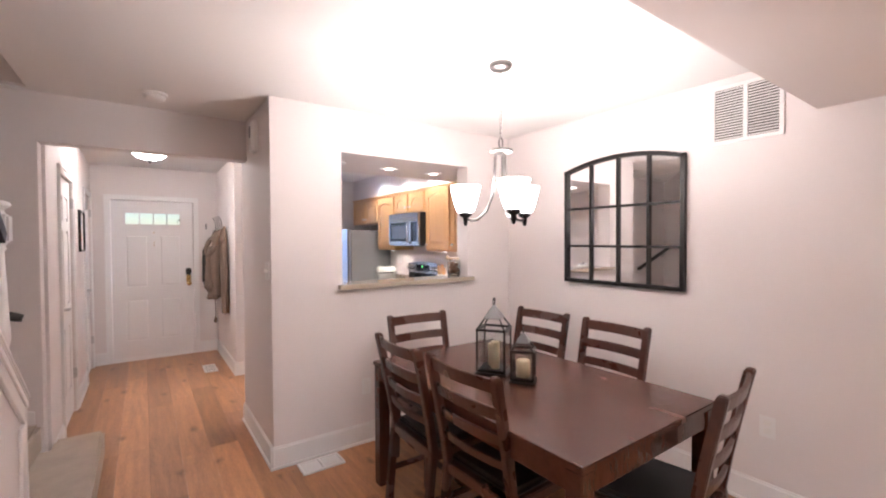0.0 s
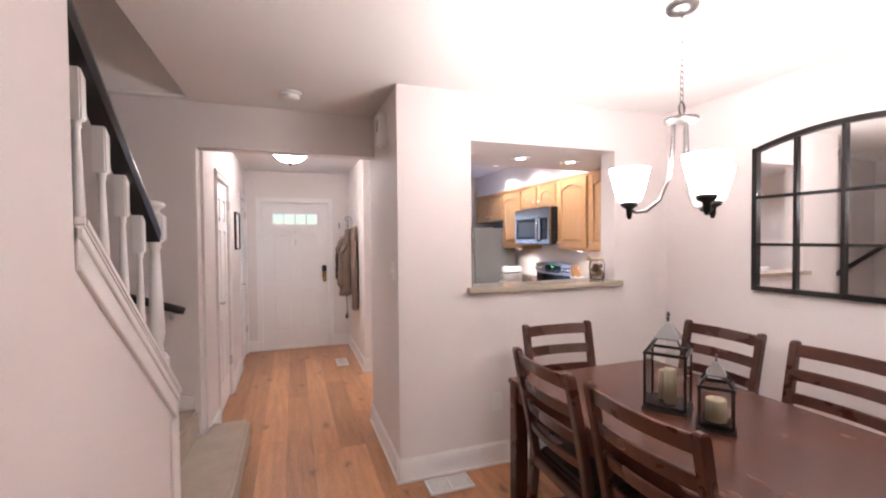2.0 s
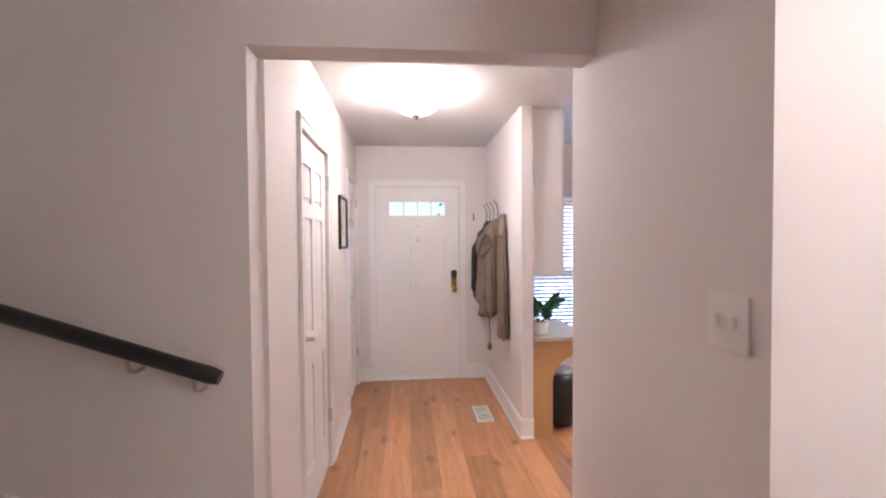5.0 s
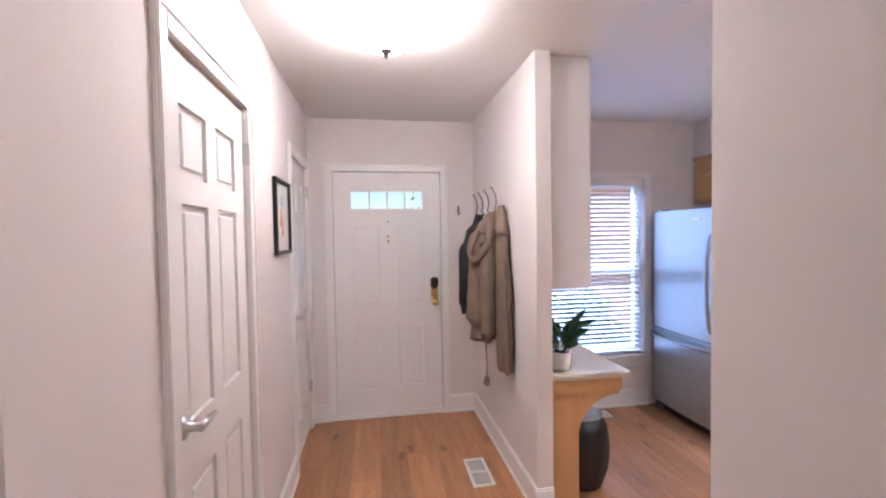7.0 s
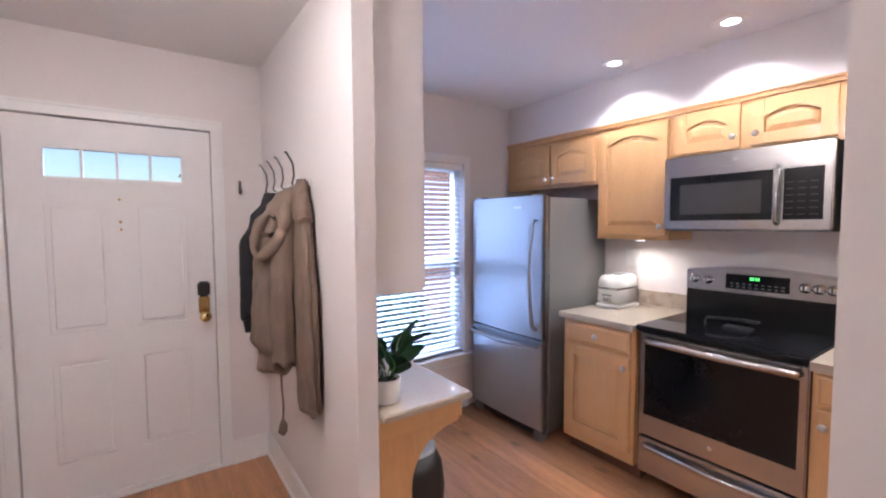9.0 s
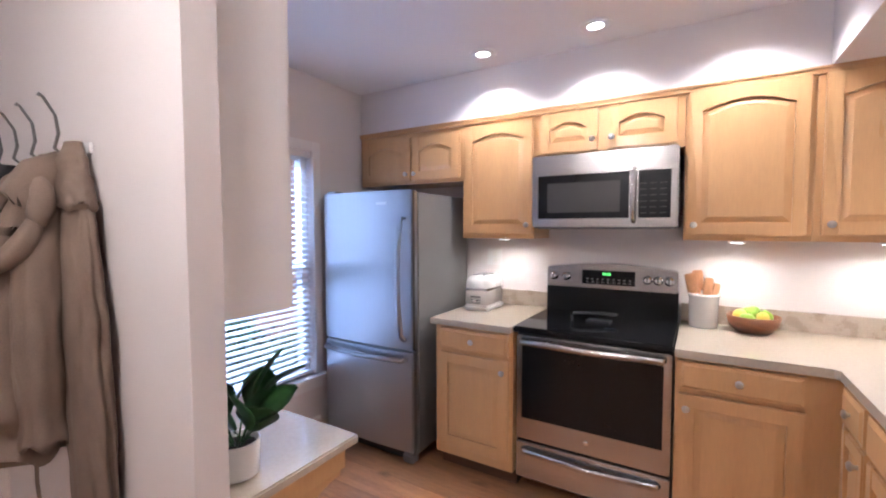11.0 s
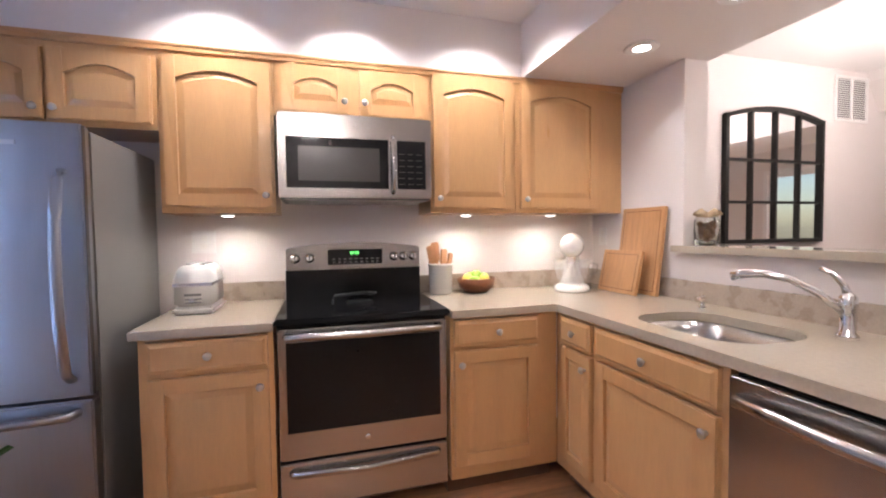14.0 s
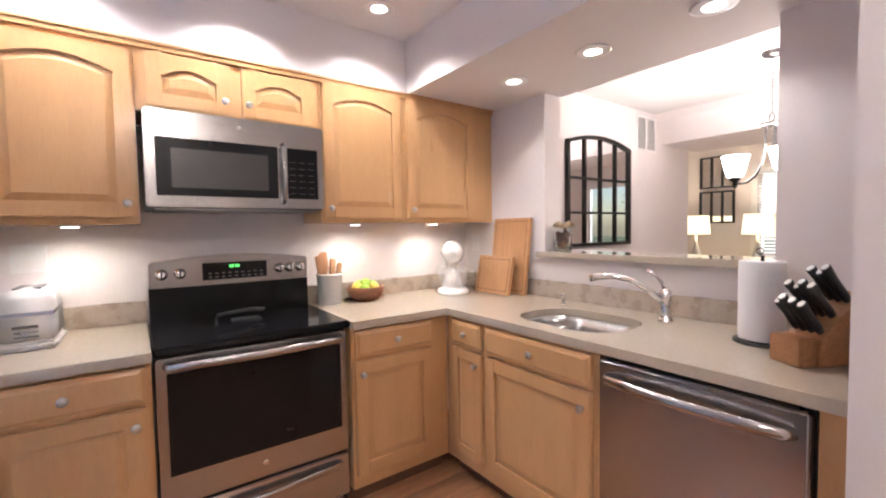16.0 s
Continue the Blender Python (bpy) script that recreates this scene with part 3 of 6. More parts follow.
PROF = [(0.8, -0.01), (0.95, 0.015), (0.6, 0.04), (0.72, 0.06), (0.55, 0.09), (0.85, 0.2), (0.75, 0.35), (0.5, 0.85), (0.46, 0.93), (0.7, 0.95), (0.55, 0.97), (0.85, 1.01)]
bx = XW - 0.053
RZ = lambda y: 1.50 + 0.78 * (3.17 - y)    # underside of the hand rail
ny = 3.2
newel = bmesh.new()
square_turned(newel, bx, ny, KZ(ny) + 0.02, 1.63, 0.08, 0.14, 0.125, PROF)
lathe(newel, [(0.036, 1.615), (0.022, 1.64), (0.022, 1.652), (0.04, 1.664), (0.043, 1.674), (0.038, 1.684), (0.02, 1.69), (0.004, 1.692)], (bx, ny, 0), 24)
part("newel_post", newel, TRIM, stairs, "white turned newel post")
for y in (3.035, 2.855, 2.68, 2.51, 2.355):
    bm = bmesh.new()
    square_turned(bm, bx - 0.012, y, KZ(y) + 0.015, RZ(y) + 0.015, 0.04, 0.13, 0.16 + 0.0, PROF)
    part("baluster", bm, TRIM, stairs, "white turned baluster")
rail = bmesh.new()
prof = [(-0.03, -0.004), (0.03, -0.004), (0.037, 0.034), (0.034, 0.058), (0.018, 0.074), (-0.018, 0.074), (-0.034, 0.058), (-0.037, 0.034)]
for ya, yb in ((3.16, 2.31),):
    lo = [rail.verts.new((bx + u, ya, RZ(ya) + v)) for u, v in prof]
    hi = [rail.verts.new((bx + u, yb, RZ(yb) + v)) for u, v in prof]
    for k in range(8):
        rail.faces.new((lo[k], lo[(k + 1) % 8], hi[(k + 1) % 8], hi[k]))
    rail.faces.new(lo)
    rail.faces.new(hi[::-1])
part("hand_rail", rail, BLACKW, stairs, "black stained wooden hand rail")
wr = thing("wall_handrail", (-0.4, 4.13, 1.2), "black stained wooden handrail on metal brackets", "handrail")
part("rail", TUBE([(0.06, 4.135, 1.045), (0.03, 4.135, 1.055), (-0.83, 4.135, 1.355), (-0.845, 4.135, 1.36)], [0.022, 0.027, 0.027, 0.022], 12), BLACKW, wr)
for x in (-0.02, -0.22, -0.72):
    z = 1.055 - (x - 0.03) * 0.349 - 0.03
    part("bracket", TUBE([(x, 4.135, z), (x, 4.14, z - 0.035), (x, 4.17, z - 0.05), (x, YH, z - 0.05)], 0.007, 8), NICKEL, wr)


# ---- fixtures on walls and ceilings ----
def plate(name, axis, face, out, u, z, w, h, label, toggles=0, sockets=0):
    t = thing(name, (u, face, z) if axis == "x" else (face, u, z), label, name.replace("_", " "))

    def put(u0, u1, d0, d1, z0, z1, bev=0.002):
        lo, hi = sorted((face + out * d0, face + out * d1))
        return B((u0, u1, lo, hi, z0, z1) if axis == "x" else (lo, hi, u0, u1, z0, z1), bevel=bev)
    part("plate", put(u - w / 2, u + w / 2, 0, 0.006, z - h / 2, z + h / 2), WHITEP, t)
    for k in range(toggles):
        c = u + (k - (toggles - 1) / 2) * 0.045
        part("toggle", put(c - 0.006, c + 0.006, 0.005, 0.018, z - 0.012, z + 0.014), WHITEP, t)
    for k in range(sockets):
        c = z + (k - 0.5) * 0.045
        part("socket", put(u - 0.017, u + 0.017, 0.004, 0.0085, c - 0.016, c + 0.016, 0.004), WHITEC, t)
    return t


plate("light_switch", "y", XC, -1, 3.575, 1.305, 0.115, 0.118, "white double light switch on the wall end", toggles=2)
plate("wall_outlet", "x", YD, -1, 2.01, 0.42, 0.075, 0.118, "white wall outlet low beside the dining table", sockets=2)
plate("wall_outlet", "y", XM, -1, 1.43, 0.46, 0.075, 0.118, "white wall outlet on the dining wall", sockets=2)
plate("wall_outlet", "y", XK, -1, 6.015, 1.236, 0.115, 0.118, "white wall outlet above the counter", sockets=2)
plate("wall_outlet", "x", YN, 1, 3.63, 1.232, 0.075, 0.118, "white wall outlet near the cutting boards", sockets=2)
chime = thing("door_chime", (XC, 3.83, 2.25), "white plastic door chime box high on the wall", "door chime")
part("case", B((XC - 0.05, XC, 3.77, 3.88, 2.14, 2.36), bevel=0.012), WHITEP, chime)
part("grille", B((XC - 0.054, XC - 0.048, 3.80, 3.85, 2.24, 2.32), bevel=0.003), GREYM, chime)
smoke = thing("smoke_detector", (0.74, 3.84, ZC), "round white smoke detector on the ceiling", "smoke detector")
part("base", LATHE([(0.07, 0), (0.072, -0.012), (0.066, -0.016)], (0.74, 3.84, ZC)), WHITEP, smoke)
part("cover", LATHE([(0.06, -0.014), (0.058, -0.034), (0.046, -0.044), (0.02, -0.046)], (0.74, 3.84, ZC)), WHITEP, smoke)
det = thing("ceiling_disc", (1.95, 5.2, ZC), "flat round white ceiling disc in the kitchen", "ceiling disc")
part("disc", LATHE([(0.07, 0), (0.068, -0.01), (0.05, -0.014)], (1.95, 5.2, ZC)), WHITEP, det)


def grille(name, at, u, v, w, h, bars, label, halves=1, out=(0, 0, 1), dark=SCREEN):
    """A vent: frame, dark backing and louvres; u and v its axes."""
    t = thing(name, at, label, "vent")
    u, v, o, c = Vector(u), Vector(v), Vector(out), Vector(at)

    def slab(u0, u1, v0, v1, d0, d1, tilt=0.0):
        bm = bmesh.new()
        vs = box(bm, u0, u1, v0, v1, d0, d1)
        if tilt:
            mid = Vector(((u0 + u1) / 2, (v0 + v1) / 2, (d0 + d1) / 2))
            bmesh.ops.rotate(bm, verts=vs, cent=mid, matrix=Matrix.Rotation(tilt, 3, "X"))
        for q in bm.verts:
            q.co = c + u * q.co.x + v * q.co.y + o * q.co.z
        return bm
    b = 0.022 if h > 0.2 else 0.014
    part("backing", slab(-w / 2 + 0.004, w / 2 - 0.004, -h / 2 + 0.004, h / 2 - 0.004, 0, 0.002), dark, t)
    fr = bmesh.new()
    for q in ((-w / 2, w / 2, -h / 2, -h / 2 + b), (-w / 2, w / 2, h / 2 - b, h / 2), (-w / 2, -w / 2 + b, -h / 2 + b, h / 2 - b), (w / 2 - b, w / 2, -h / 2 + b, h / 2 - b)) + (((-b / 2, b / 2, -h / 2 + b, h / 2 - b),) if halves == 2 else ()):
        box(fr, *q, 0, 0.012)
    soften(fr, 0.002, 1)
    for q in fr.verts:
        q.co = c + u * q.co.x + v * q.co.y + o * q.co.z
    part("frame", fr, TRIM, t)
    spans = [(-w / 2 + b, w / 2 - b)] if halves == 1 else [(-w / 2 + b, -b / 2), (b / 2, w / 2 - b)]
    for a0, a1 in spans:
        for k in range(bars):
            y = -h / 2 + b + (h - 2 * b) * (k + 0.5) / bars
            part("louvre", slab(a0, a1, y - 0.0034, y + 0.0034, 0.004, 0.0062, 0.6), TRIM, t)
    return t


grille("return_vent", (XM, 1.548, 2.235), (0, -1, 0), (0, 0, 1), 0.36, 0.34, 19, "white return air grille high on the dining wall", 2, (-1, 0, 0))
grille("floor_vent", (1.62, 3.345, 0.001), (1, 0, 0), (0, 1, 0), 0.28, 0.155, 9, "white metal floor vent beside the baseboard", 2, dark=GREYM)
grille("floor_vent", (1.285, 6.225, 0.001), (0, 1, 0), (-1, 0, 0), 0.31, 0.135, 9, "white metal floor vent in the hall", 2, dark=GREYM)
grille("floor_vent", (2.4, 6.86, 0.001), (1, 0, 0), (0, 1, 0), 0.3, 0.13, 8, "white metal floor vent below the kitchen window", 2, dark=GREYM)
for i, (cx, cy) in enumerate(CANS + SOFFIT_CANS):
    z = ZC if i < 3 else OZ1
    t = thing("recessed_light", (cx, cy, z), "round white recessed ceiling light, lit", "recessed light", "recessed kitchen lights")
    part("ring", LATHE([(0.066, 0.002), (0.078, 0), (0.08, -0.004), (0.074, -0.007), (0.062, -0.006)], (cx, cy, z)), TRIM, t)
    part("lens", LATHE([(0.061, -0.003), (0.061, -0.005), (0.03, -0.0065)], (cx, cy, z)), BULB, t)
for cx, cy in PUCKS:
    t = thing("puck_light", (cx, cy, 1.375), "small round puck light under the cabinet, lit", "puck light", "under-cabinet puck lights")
    part("housing", LATHE([(0.036, 0), (0.036, -0.01), (0.03, -0.012)], (cx, cy, 1.378)), NICKEL, t)
    part("lens", LATHE([(0.028, -0.0115), (0.028, -0.014), (0.01, -0.015)], (cx, cy, 1.378)), BULB, t)
hl = thing("ceiling_lamp", (*HALL_LAMP, ZC), "alabaster glass bowl ceiling lamp with a bronze finial, lit", "ceiling lamp")
part("bowl", LATHE([(0.17, 2.40), (0.175, 2.395), (0.15, 2.35), (0.10, 2.31), (0.05, 2.292), (0.01, 2.288)], (*HALL_LAMP, 0), 32), SHADE2, hl, "frosted alabaster glass bowl")
part("canopy", LATHE([(0.075, ZC), (0.075, 2.43), (0.03, 2.42)], (*HALL_LAMP, 0)), BRONZE, hl)
part("finial", LATHE([(0.026, 2.289), (0.028, 2.283), (0.012, 2.272), (0.009, 2.26), (0.003, 2.254)], (*HALL_LAMP, 0)), BRONZE, hl)
ch = thing("chandelier", (*CH, ZC), "three-light brushed nickel chandelier with opal glass shades, lit", "chandelier")
part("canopy", LATHE([(0.064, ZC), (0.064, 2.436), (0.05, 2.42), (0.012, 2.412)], (*CH, 0)), BRONZE, ch)
chain = bmesh.new()
for k in range(15):
    z = 2.41 - k * 0.024
    pts = [(0.007 * math.cos(a) * (k % 2), 0.007 * math.cos(a) * (1 - k % 2), 0.0165 * math.sin(a)) for a in [2 * math.pi * j / 8 for j in range(9)]]
    tube(chain, [(CH[0] + p[0], CH[1] + p[1], z + p[2]) for p in pts], 0.0019, 5)
part("chain", chain, BRONZE, ch)
part("loop", TUBE([(CH[0] + 0.014 * math.cos(a), CH[1], 2.03 + 0.028 * math.sin(a)) for a in [2 * math.pi * j / 12 for j in range(13)]], 0.0042, 8), BRONZE, ch)
part("hub", LATHE([(0.008, 2.008), (0.018, 2.0), (0.064, 1.992), (0.066, 1.982), (0.06, 1.976), (0.03, 1.97), (0.004, 1.966)], (*CH, 0)), BRONZE, ch)
for sx, sy in SHADES:
    d = Vector((sx - CH[0], sy - CH[1], 0)).normalized()
    c = Vector((*CH, 0))
    pts = [c + d * r + Vector((0, 0, z)) for r, z in ((0.03, 1.975), (0.034, 1.86), (0.045, 1.75), (0.08, 1.665), (0.13, 1.62), (0.175, 1.615), (0.2, 1.632))]
    arm = part("arm", TUBE(pts, 0.0085, 8), BRONZE, ch, "curved nickel arm")
    part("socket", LATHE([(0.006, 1.585), (0.012, 1.60), (0.014, 1.63), (0.034, 1.642), (0.036, 1.66), (0.03, 1.664)], (sx, sy, 0), 18), IRON, arm)
    part("shade", LATHE([(0.034, 1.66), (0.045, 1.665), (0.058, 1.70), (0.071, 1.755), (0.083, 1.805), (0.08, 1.806), (0.068, 1.757), (0.054, 1.702), (0.04, 1.67), (0.02, 1.668)], (sx, sy, 0), 28), SHADE, arm, "flared opal glass shade, lit")


# ---- kitchen ----
def arch_door(parent, name, a0, a1, z0, z1, face, arched, axis="y", out=-1, knob=None, label=""):
    """A cabinet door: frame, bevelled field sunk in it, arched at the head if asked, and a knob."""
    st = min(0.058, (a1 - a0) * 0.2)
    rise = min(0.045, (z1 - z0) * 0.16) if arched else 0.0

    def M(bm):
        if axis == "x":
            for v in bm.verts:
                v.co = Vector((v.co.y, face + out * -(v.co.x), v.co.z))
        else:
            for v in bm.verts:
                v.co = Vector((face - out * v.co.x, v.co.y, v.co.z))
        return bm
    # local: x is depth behind the face, y along the wall, z up
    n = 10
    head = lambda u: z1 - st - rise + rise * math.sin(math.pi * u)
    bm = bmesh.new()
    box(bm, 0, 0.02, a0, a0 + st, z0, z1)
    box(bm, 0, 0.02, a1 - st, a1, z0, z1)
    box(bm, 0, 0.02, a0 + st, a1 - st, z0, z0 + st)
    for k in range(n):
        u0, u1 = k / n, (k + 1) / n
        y0, y1 = a0 + st + (a1 - a0 - 2 * st) * u0, a0 + st + (a1 - a0 - 2 * st) * u1
        prism(bm, [(y0, head(u0)), (y1, head(u1)), (y1, z1), (y0, z1)], "x", 0, 0.02)
    bmesh.ops.remove_doubles(bm, verts=bm.verts, dist=0.0002)
    edge = [e for e in bm.edges if len(e.link_faces) == 2 and e.calc_face_angle(0) > 1 and all(abs(v.co.x) < 1e-4 for v in e.verts) and
            (all(abs(v.co.y - a0) < 1e-3 for v in e.verts) or all(abs(v.co.y - a1) < 1e-3 for v in e.verts) or all(abs(v.co.z - z0) < 1e-3 for v in e.verts) or all(abs(v.co.z - z1) < 1e-3 for v in e.verts))]
    bmesh.ops.bevel(bm, geom=edge, offset=0.005, segments=2, affect="EDGES")
    d = part(name, M(bm), MAPLE, parent, label)
    # field: outer rim deep, bevel up to a raised plate
    ys = [a0 + st + (a1 - a0 - 2 * st) * k / n for k in range(n + 1)]
    rim = [(a0 + st, z0 + st), (a1 - st, z0 + st)] + [(ys[n - k], head((n - k) / n)) for k in range(n + 1)]
    cy, cz = (a0 + a1) / 2, (z0 + z1) / 2
    bev = min(0.032, (a1 - a0) * 0.1)

    def shrink(e):
        res = []
        for y, z in rim:
            y2 = min(max(y, a0 + st + e), a1 - st - e)
            u = (y2 - a0 - st) / (a1 - a0 - 2 * st)
            res.append((y2, z0 + st + e if z < cz and z <= z0 + st + 1e-6 else head(u) - e))
        return res
    bm = bmesh.new()
    loops = []
    for depth, e in ((0.013, -0.0), (0.013, 0.004), (0.006, bev), (0.006, bev + 0.002)):
        loops.append([bm.verts.new((depth, y, z)) for y, z in shrink(e)])
    m = len(rim)
    for p, q in zip(loops, loops[1:]):
        for k in range(m):
            bm.faces.new((p[k], p[(k + 1) % m], q[(k + 1) % m], q[k]))
    bm.faces.new(loops[-1])
    part("panel", M(bm), MAPLE, d)
    if knob:
        ky, kz = knob
        m4 = Matrix.Translation((face, ky, kz)) @ pose(0, 0, 0, 0, -90, 0) if axis == "y" else Matrix.Translation((ky, face, kz)) @ pose(0, 0, 0, -90, 0, 0)
        part("knob", LATHE([(0.008, -0.001), (0.006, 0.008), (0.008, 0.013), (0.0155, 0.018), (0.016, 0.023), (0.011, 0.028), (0.002, 0.029)], m=m4, n=18), NICKEL, d, "round satin nickel knob")
    return d


def drawer(parent, a0, a1, z0, z1, face, axis="y"):
    """A drawer front with a bevelled raised field, and a knob."""
    bm = bmesh.new()
    lo, mid = face, face + 0.02
    if axis == "y":
        vs = box(bm, face, face + 0.02, a0, a1, z0, z1)
    else:
        vs = box(bm, a0, a1, face - 0.02, face, z0, z1)
    front = [f for f in bm.faces if (abs(f.calc_center_median().x - face) < 1e-4 if axis == "y" else abs(f.calc_center_median().y - face) < 1e-4)]
    r = bmesh.ops.inset_region(bm, faces=front, thickness=0.012, depth=0.0)
    r = bmesh.ops.inset_region(bm, faces=front, thickness=0.016, depth=0.006)
    d = part("drawer", bm, MAPLE, parent)
    m4 = Matrix.Translation((face, (a0 + a1) / 2, (z0 + z1) / 2)) @ pose(0, 0, 0, 0, -90, 0) if axis == "y" else Matrix.Translation(((a0 + a1) / 2, face, (z0 + z1) / 2)) @ pose(0, 0, 0, -90, 0, 0)
    part("knob", LATHE([(0.008, -0.001), (0.006, 0.008), (0.008, 0.013), (0.0155, 0.018), (0.016, 0.023), (0.011, 0.028), (0.002, 0.029)], m=m4, n=18), NICKEL, d, "round satin nickel knob")
    return d


UF, UD = 3.452, 3.43                     # wall cabinets: frame and door faces
def upper(y0, y1, z0, z1, doors, label):
    c = thing("wall_cabinet", (XK, (y0 + y1) / 2, z0), label, "cabinet", "maple wall cabinets")
    part("body", B((UF, XK, y0 + 0.0005, y1 - 0.0005, z0, z1)), MAPLE, c)
    for a0, a1, b0, b1, knob in doors:
        arch_door(c, "door", a0, a1, b0, b1, UD, True, knob=knob)
    return c


upper(6.115, YW - 0.002, 1.75, 2.122, [(6.535, 6.965, 1.775, 2.075, (6.56, 1.82)), (6.135, 6.515, 1.775, 2.075, (6.49, 1.82))], "honey maple wall cabinet with two arched doors above the fridge")
upper(5.625, 6.115, 1.375, 2.122, [(5.635, 6.095, 1.405, 2.09, (5.665, 1.46))], "tall honey maple wall cabinet with one arched door")
upper(4.845, 5.625, 1.85, 2.122, [(5.265, 5.59, 1.872, 2.10, (5.29, 1.93)), (4.88, 5.215, 1.872, 2.10, (5.19, 1.93))], "low honey maple wall cabinet with two arched doors over the microwave")
upper(4.342, 4.845, 1.378, 2.122, [(4.36, 4.832, 1.405, 2.11, (4.80, 1.455))], "tall honey maple wall cabinet with one arched door beside the microwave")
upper(YN + 0.004, 4.342, 1.378, 2.122, [(3.80, 4.315, 1.405, 2.11, (4.285, 1.455))], "tall honey maple corner wall cabinet with one arched door")
crown = whole("cabinet_molding", B((3.435, 3.46, YN + 0.004, YW - 0.004, 2.108, 2.142), (3.428, 3.46, YN + 0.004, YW - 0.004, 2.128, 2.142), bevel=0.003), MAPLE2, "honey maple trim strip along the cabinet tops", "molding")

BF, BD = 3.1, 3.08                       # base cabinets along the range wall
def lower_y(y0, y1, door, drw, knob, label):
    c = thing("base_cabinet", (XK, (y0 + y1) / 2, 0), label, "cabinet", "maple base cabinets")
    part("body", B((BF, XK - 0.01, y0, y1, 0.1, 0.877)), MAPLE, c)
    part("toe_kick", B((BF + 0.075, XK - 0.02, y0, y1, 0, 0.1)), KICK, c, "brown toe kick, its colour darkened for the recess shade")
    drawer(c, drw[0], drw[1], 0.735, 0.862, BD)
    arch_door(c, "door", door[0], door[1], 0.165, 0.715, BD, False, knob=knob)


lower_y(5.618, 6.105, (5.64, 6.075), (5.64, 6.075), (5.67, 0.655), "honey maple base cabinet with drawer and door beside the fridge")
lower_y(4.2915, 4.85, (4.40, 4.835), (4.40, 4.835), (4.805, 0.655), "honey maple base cabinet with drawer and door beside the range")
SF, SD = 4.29, 4.31                      # base cabinets along the sink wall
def lower_x(x0, x1, door, drw, knob, label):
    c = thing("base_cabinet", ((x0 + x1) / 2, YN, 0), label, "cabinet", "maple base cabinets")
    part("body", B((x0, x1, YN + 0.01, SF, 0.1, 0.70), (x0, x1, SF - 0.05, SF, 0.70, 0.877)), MAPLE, c)
    part("toe_kick", B((x0, x1, YN + 0.02, SF - 0.075, 0, 0.1)), KICK, c, "brown toe kick, its colour darkened for the recess shade")
    drawer(c, drw[0], drw[1], 0.735, 0.862, SD, "x")
    arch_door(c, "door", door[0], door[1], 0.165, 0.715, SD, False, "x", 1, knob)


lower_x(2.78, 3.095, (2.80, 3.03), (2.80, 3.03), (2.835, 0.655), "narrow honey maple base cabinet in the corner")
lower_x(2.16, 2.78, (2.185, 2.765), (2.185, 2.765), (2.22, 0.655), "honey maple sink cabinet with a false drawer and one door")
part_end = whole("end_panel", B((1.472, 1.545, YN + 0.01, SF, 0, 0.877)), MAPLE, "honey maple end panel beside the dishwasher", "panel")

# worktops
CT0, CT1 = 0.878, 0.914
counter = bmesh.new()
outline = [(XK, 4.852), (3.06, 4.852), (3.06, 4.33), (3.045, 4.315), (1.472, 4.315), (1.472, YN), (XK, YN)]
SX0, SX1, SY0, SY1 = 2.195, 2.715, 3.825, 4.212
SR = 0.15                                # corner radius of the bowl
hole = []
for cx, cy, a in ((SX1 - SR, SY1 - SR, 0), (SX0 + SR, SY1 - SR, 90), (SX0 + SR, SY0 + SR, 180), (SX1 - SR, SY0 + SR, 270)):
    hole += arc((cx, cy), SR, a, a + 90, 9)
vo = [counter.verts.new((x, y, CT1)) for x, y in outline]
vh = [counter.verts.new((x, y, CT1)) for x, y in hole]
eo = [counter.edges.new((vo[k], vo[(k + 1) % len(vo)])) for k in range(len(vo))]
eh = [counter.edges.new((vh[k], vh[(k + 1) % len(vh)])) for k in range(len(vh))]
bmesh.ops.triangle_fill(counter, use_beauty=True, use_dissolve=False, edges=eo + eh)
ext = bmesh.ops.extrude_face_region(counter, geom=list(counter.faces))
bmesh.ops.translate(counter, verts=[v for v in ext["geom"] if isinstance(v, bmesh.types.BMVert)], vec=(0, 0, CT0 - CT1))
wt = thing("worktop", (2.6, 4.0, CT0), "polished beige quartz worktop around the corner", "worktop")
part("slab", counter, STONE, wt)
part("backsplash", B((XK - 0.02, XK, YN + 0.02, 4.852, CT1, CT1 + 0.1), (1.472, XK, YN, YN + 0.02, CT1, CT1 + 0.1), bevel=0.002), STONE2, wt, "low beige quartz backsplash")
wt = thing("worktop", (3.4, 5.86, CT0), "polished beige quartz worktop between fridge and range", "worktop")
part("slab", B((3.06, XK, 5.616, 6.125, CT0, CT1), bevel=0.004), STONE, wt)
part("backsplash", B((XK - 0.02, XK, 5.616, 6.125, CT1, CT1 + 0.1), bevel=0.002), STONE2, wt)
e0, e1 = OX0 - 0.035, OX1 + 0.035
sill = whole("serving_ledge", PRISM([(e0, YD - 0.055), (e1, YD - 0.055), (e1, YD - 0.002), (OX1 - 0.002, YD - 0.002), (OX1 - 0.002, YN + 0.002), (e1, YN + 0.002), (e1, YN + 0.05), (e0, YN + 0.05), (e0, YN + 0.002), (OX0 + 0.002, YN + 0.002), (OX0 + 0.002, YD - 0.002), (e0, YD - 0.002)], "z", OZ0 + 0.001, OZ0 + 0.035, 0.003), STONE, "beige quartz ledge of the serving opening", "ledge", kind="structure")

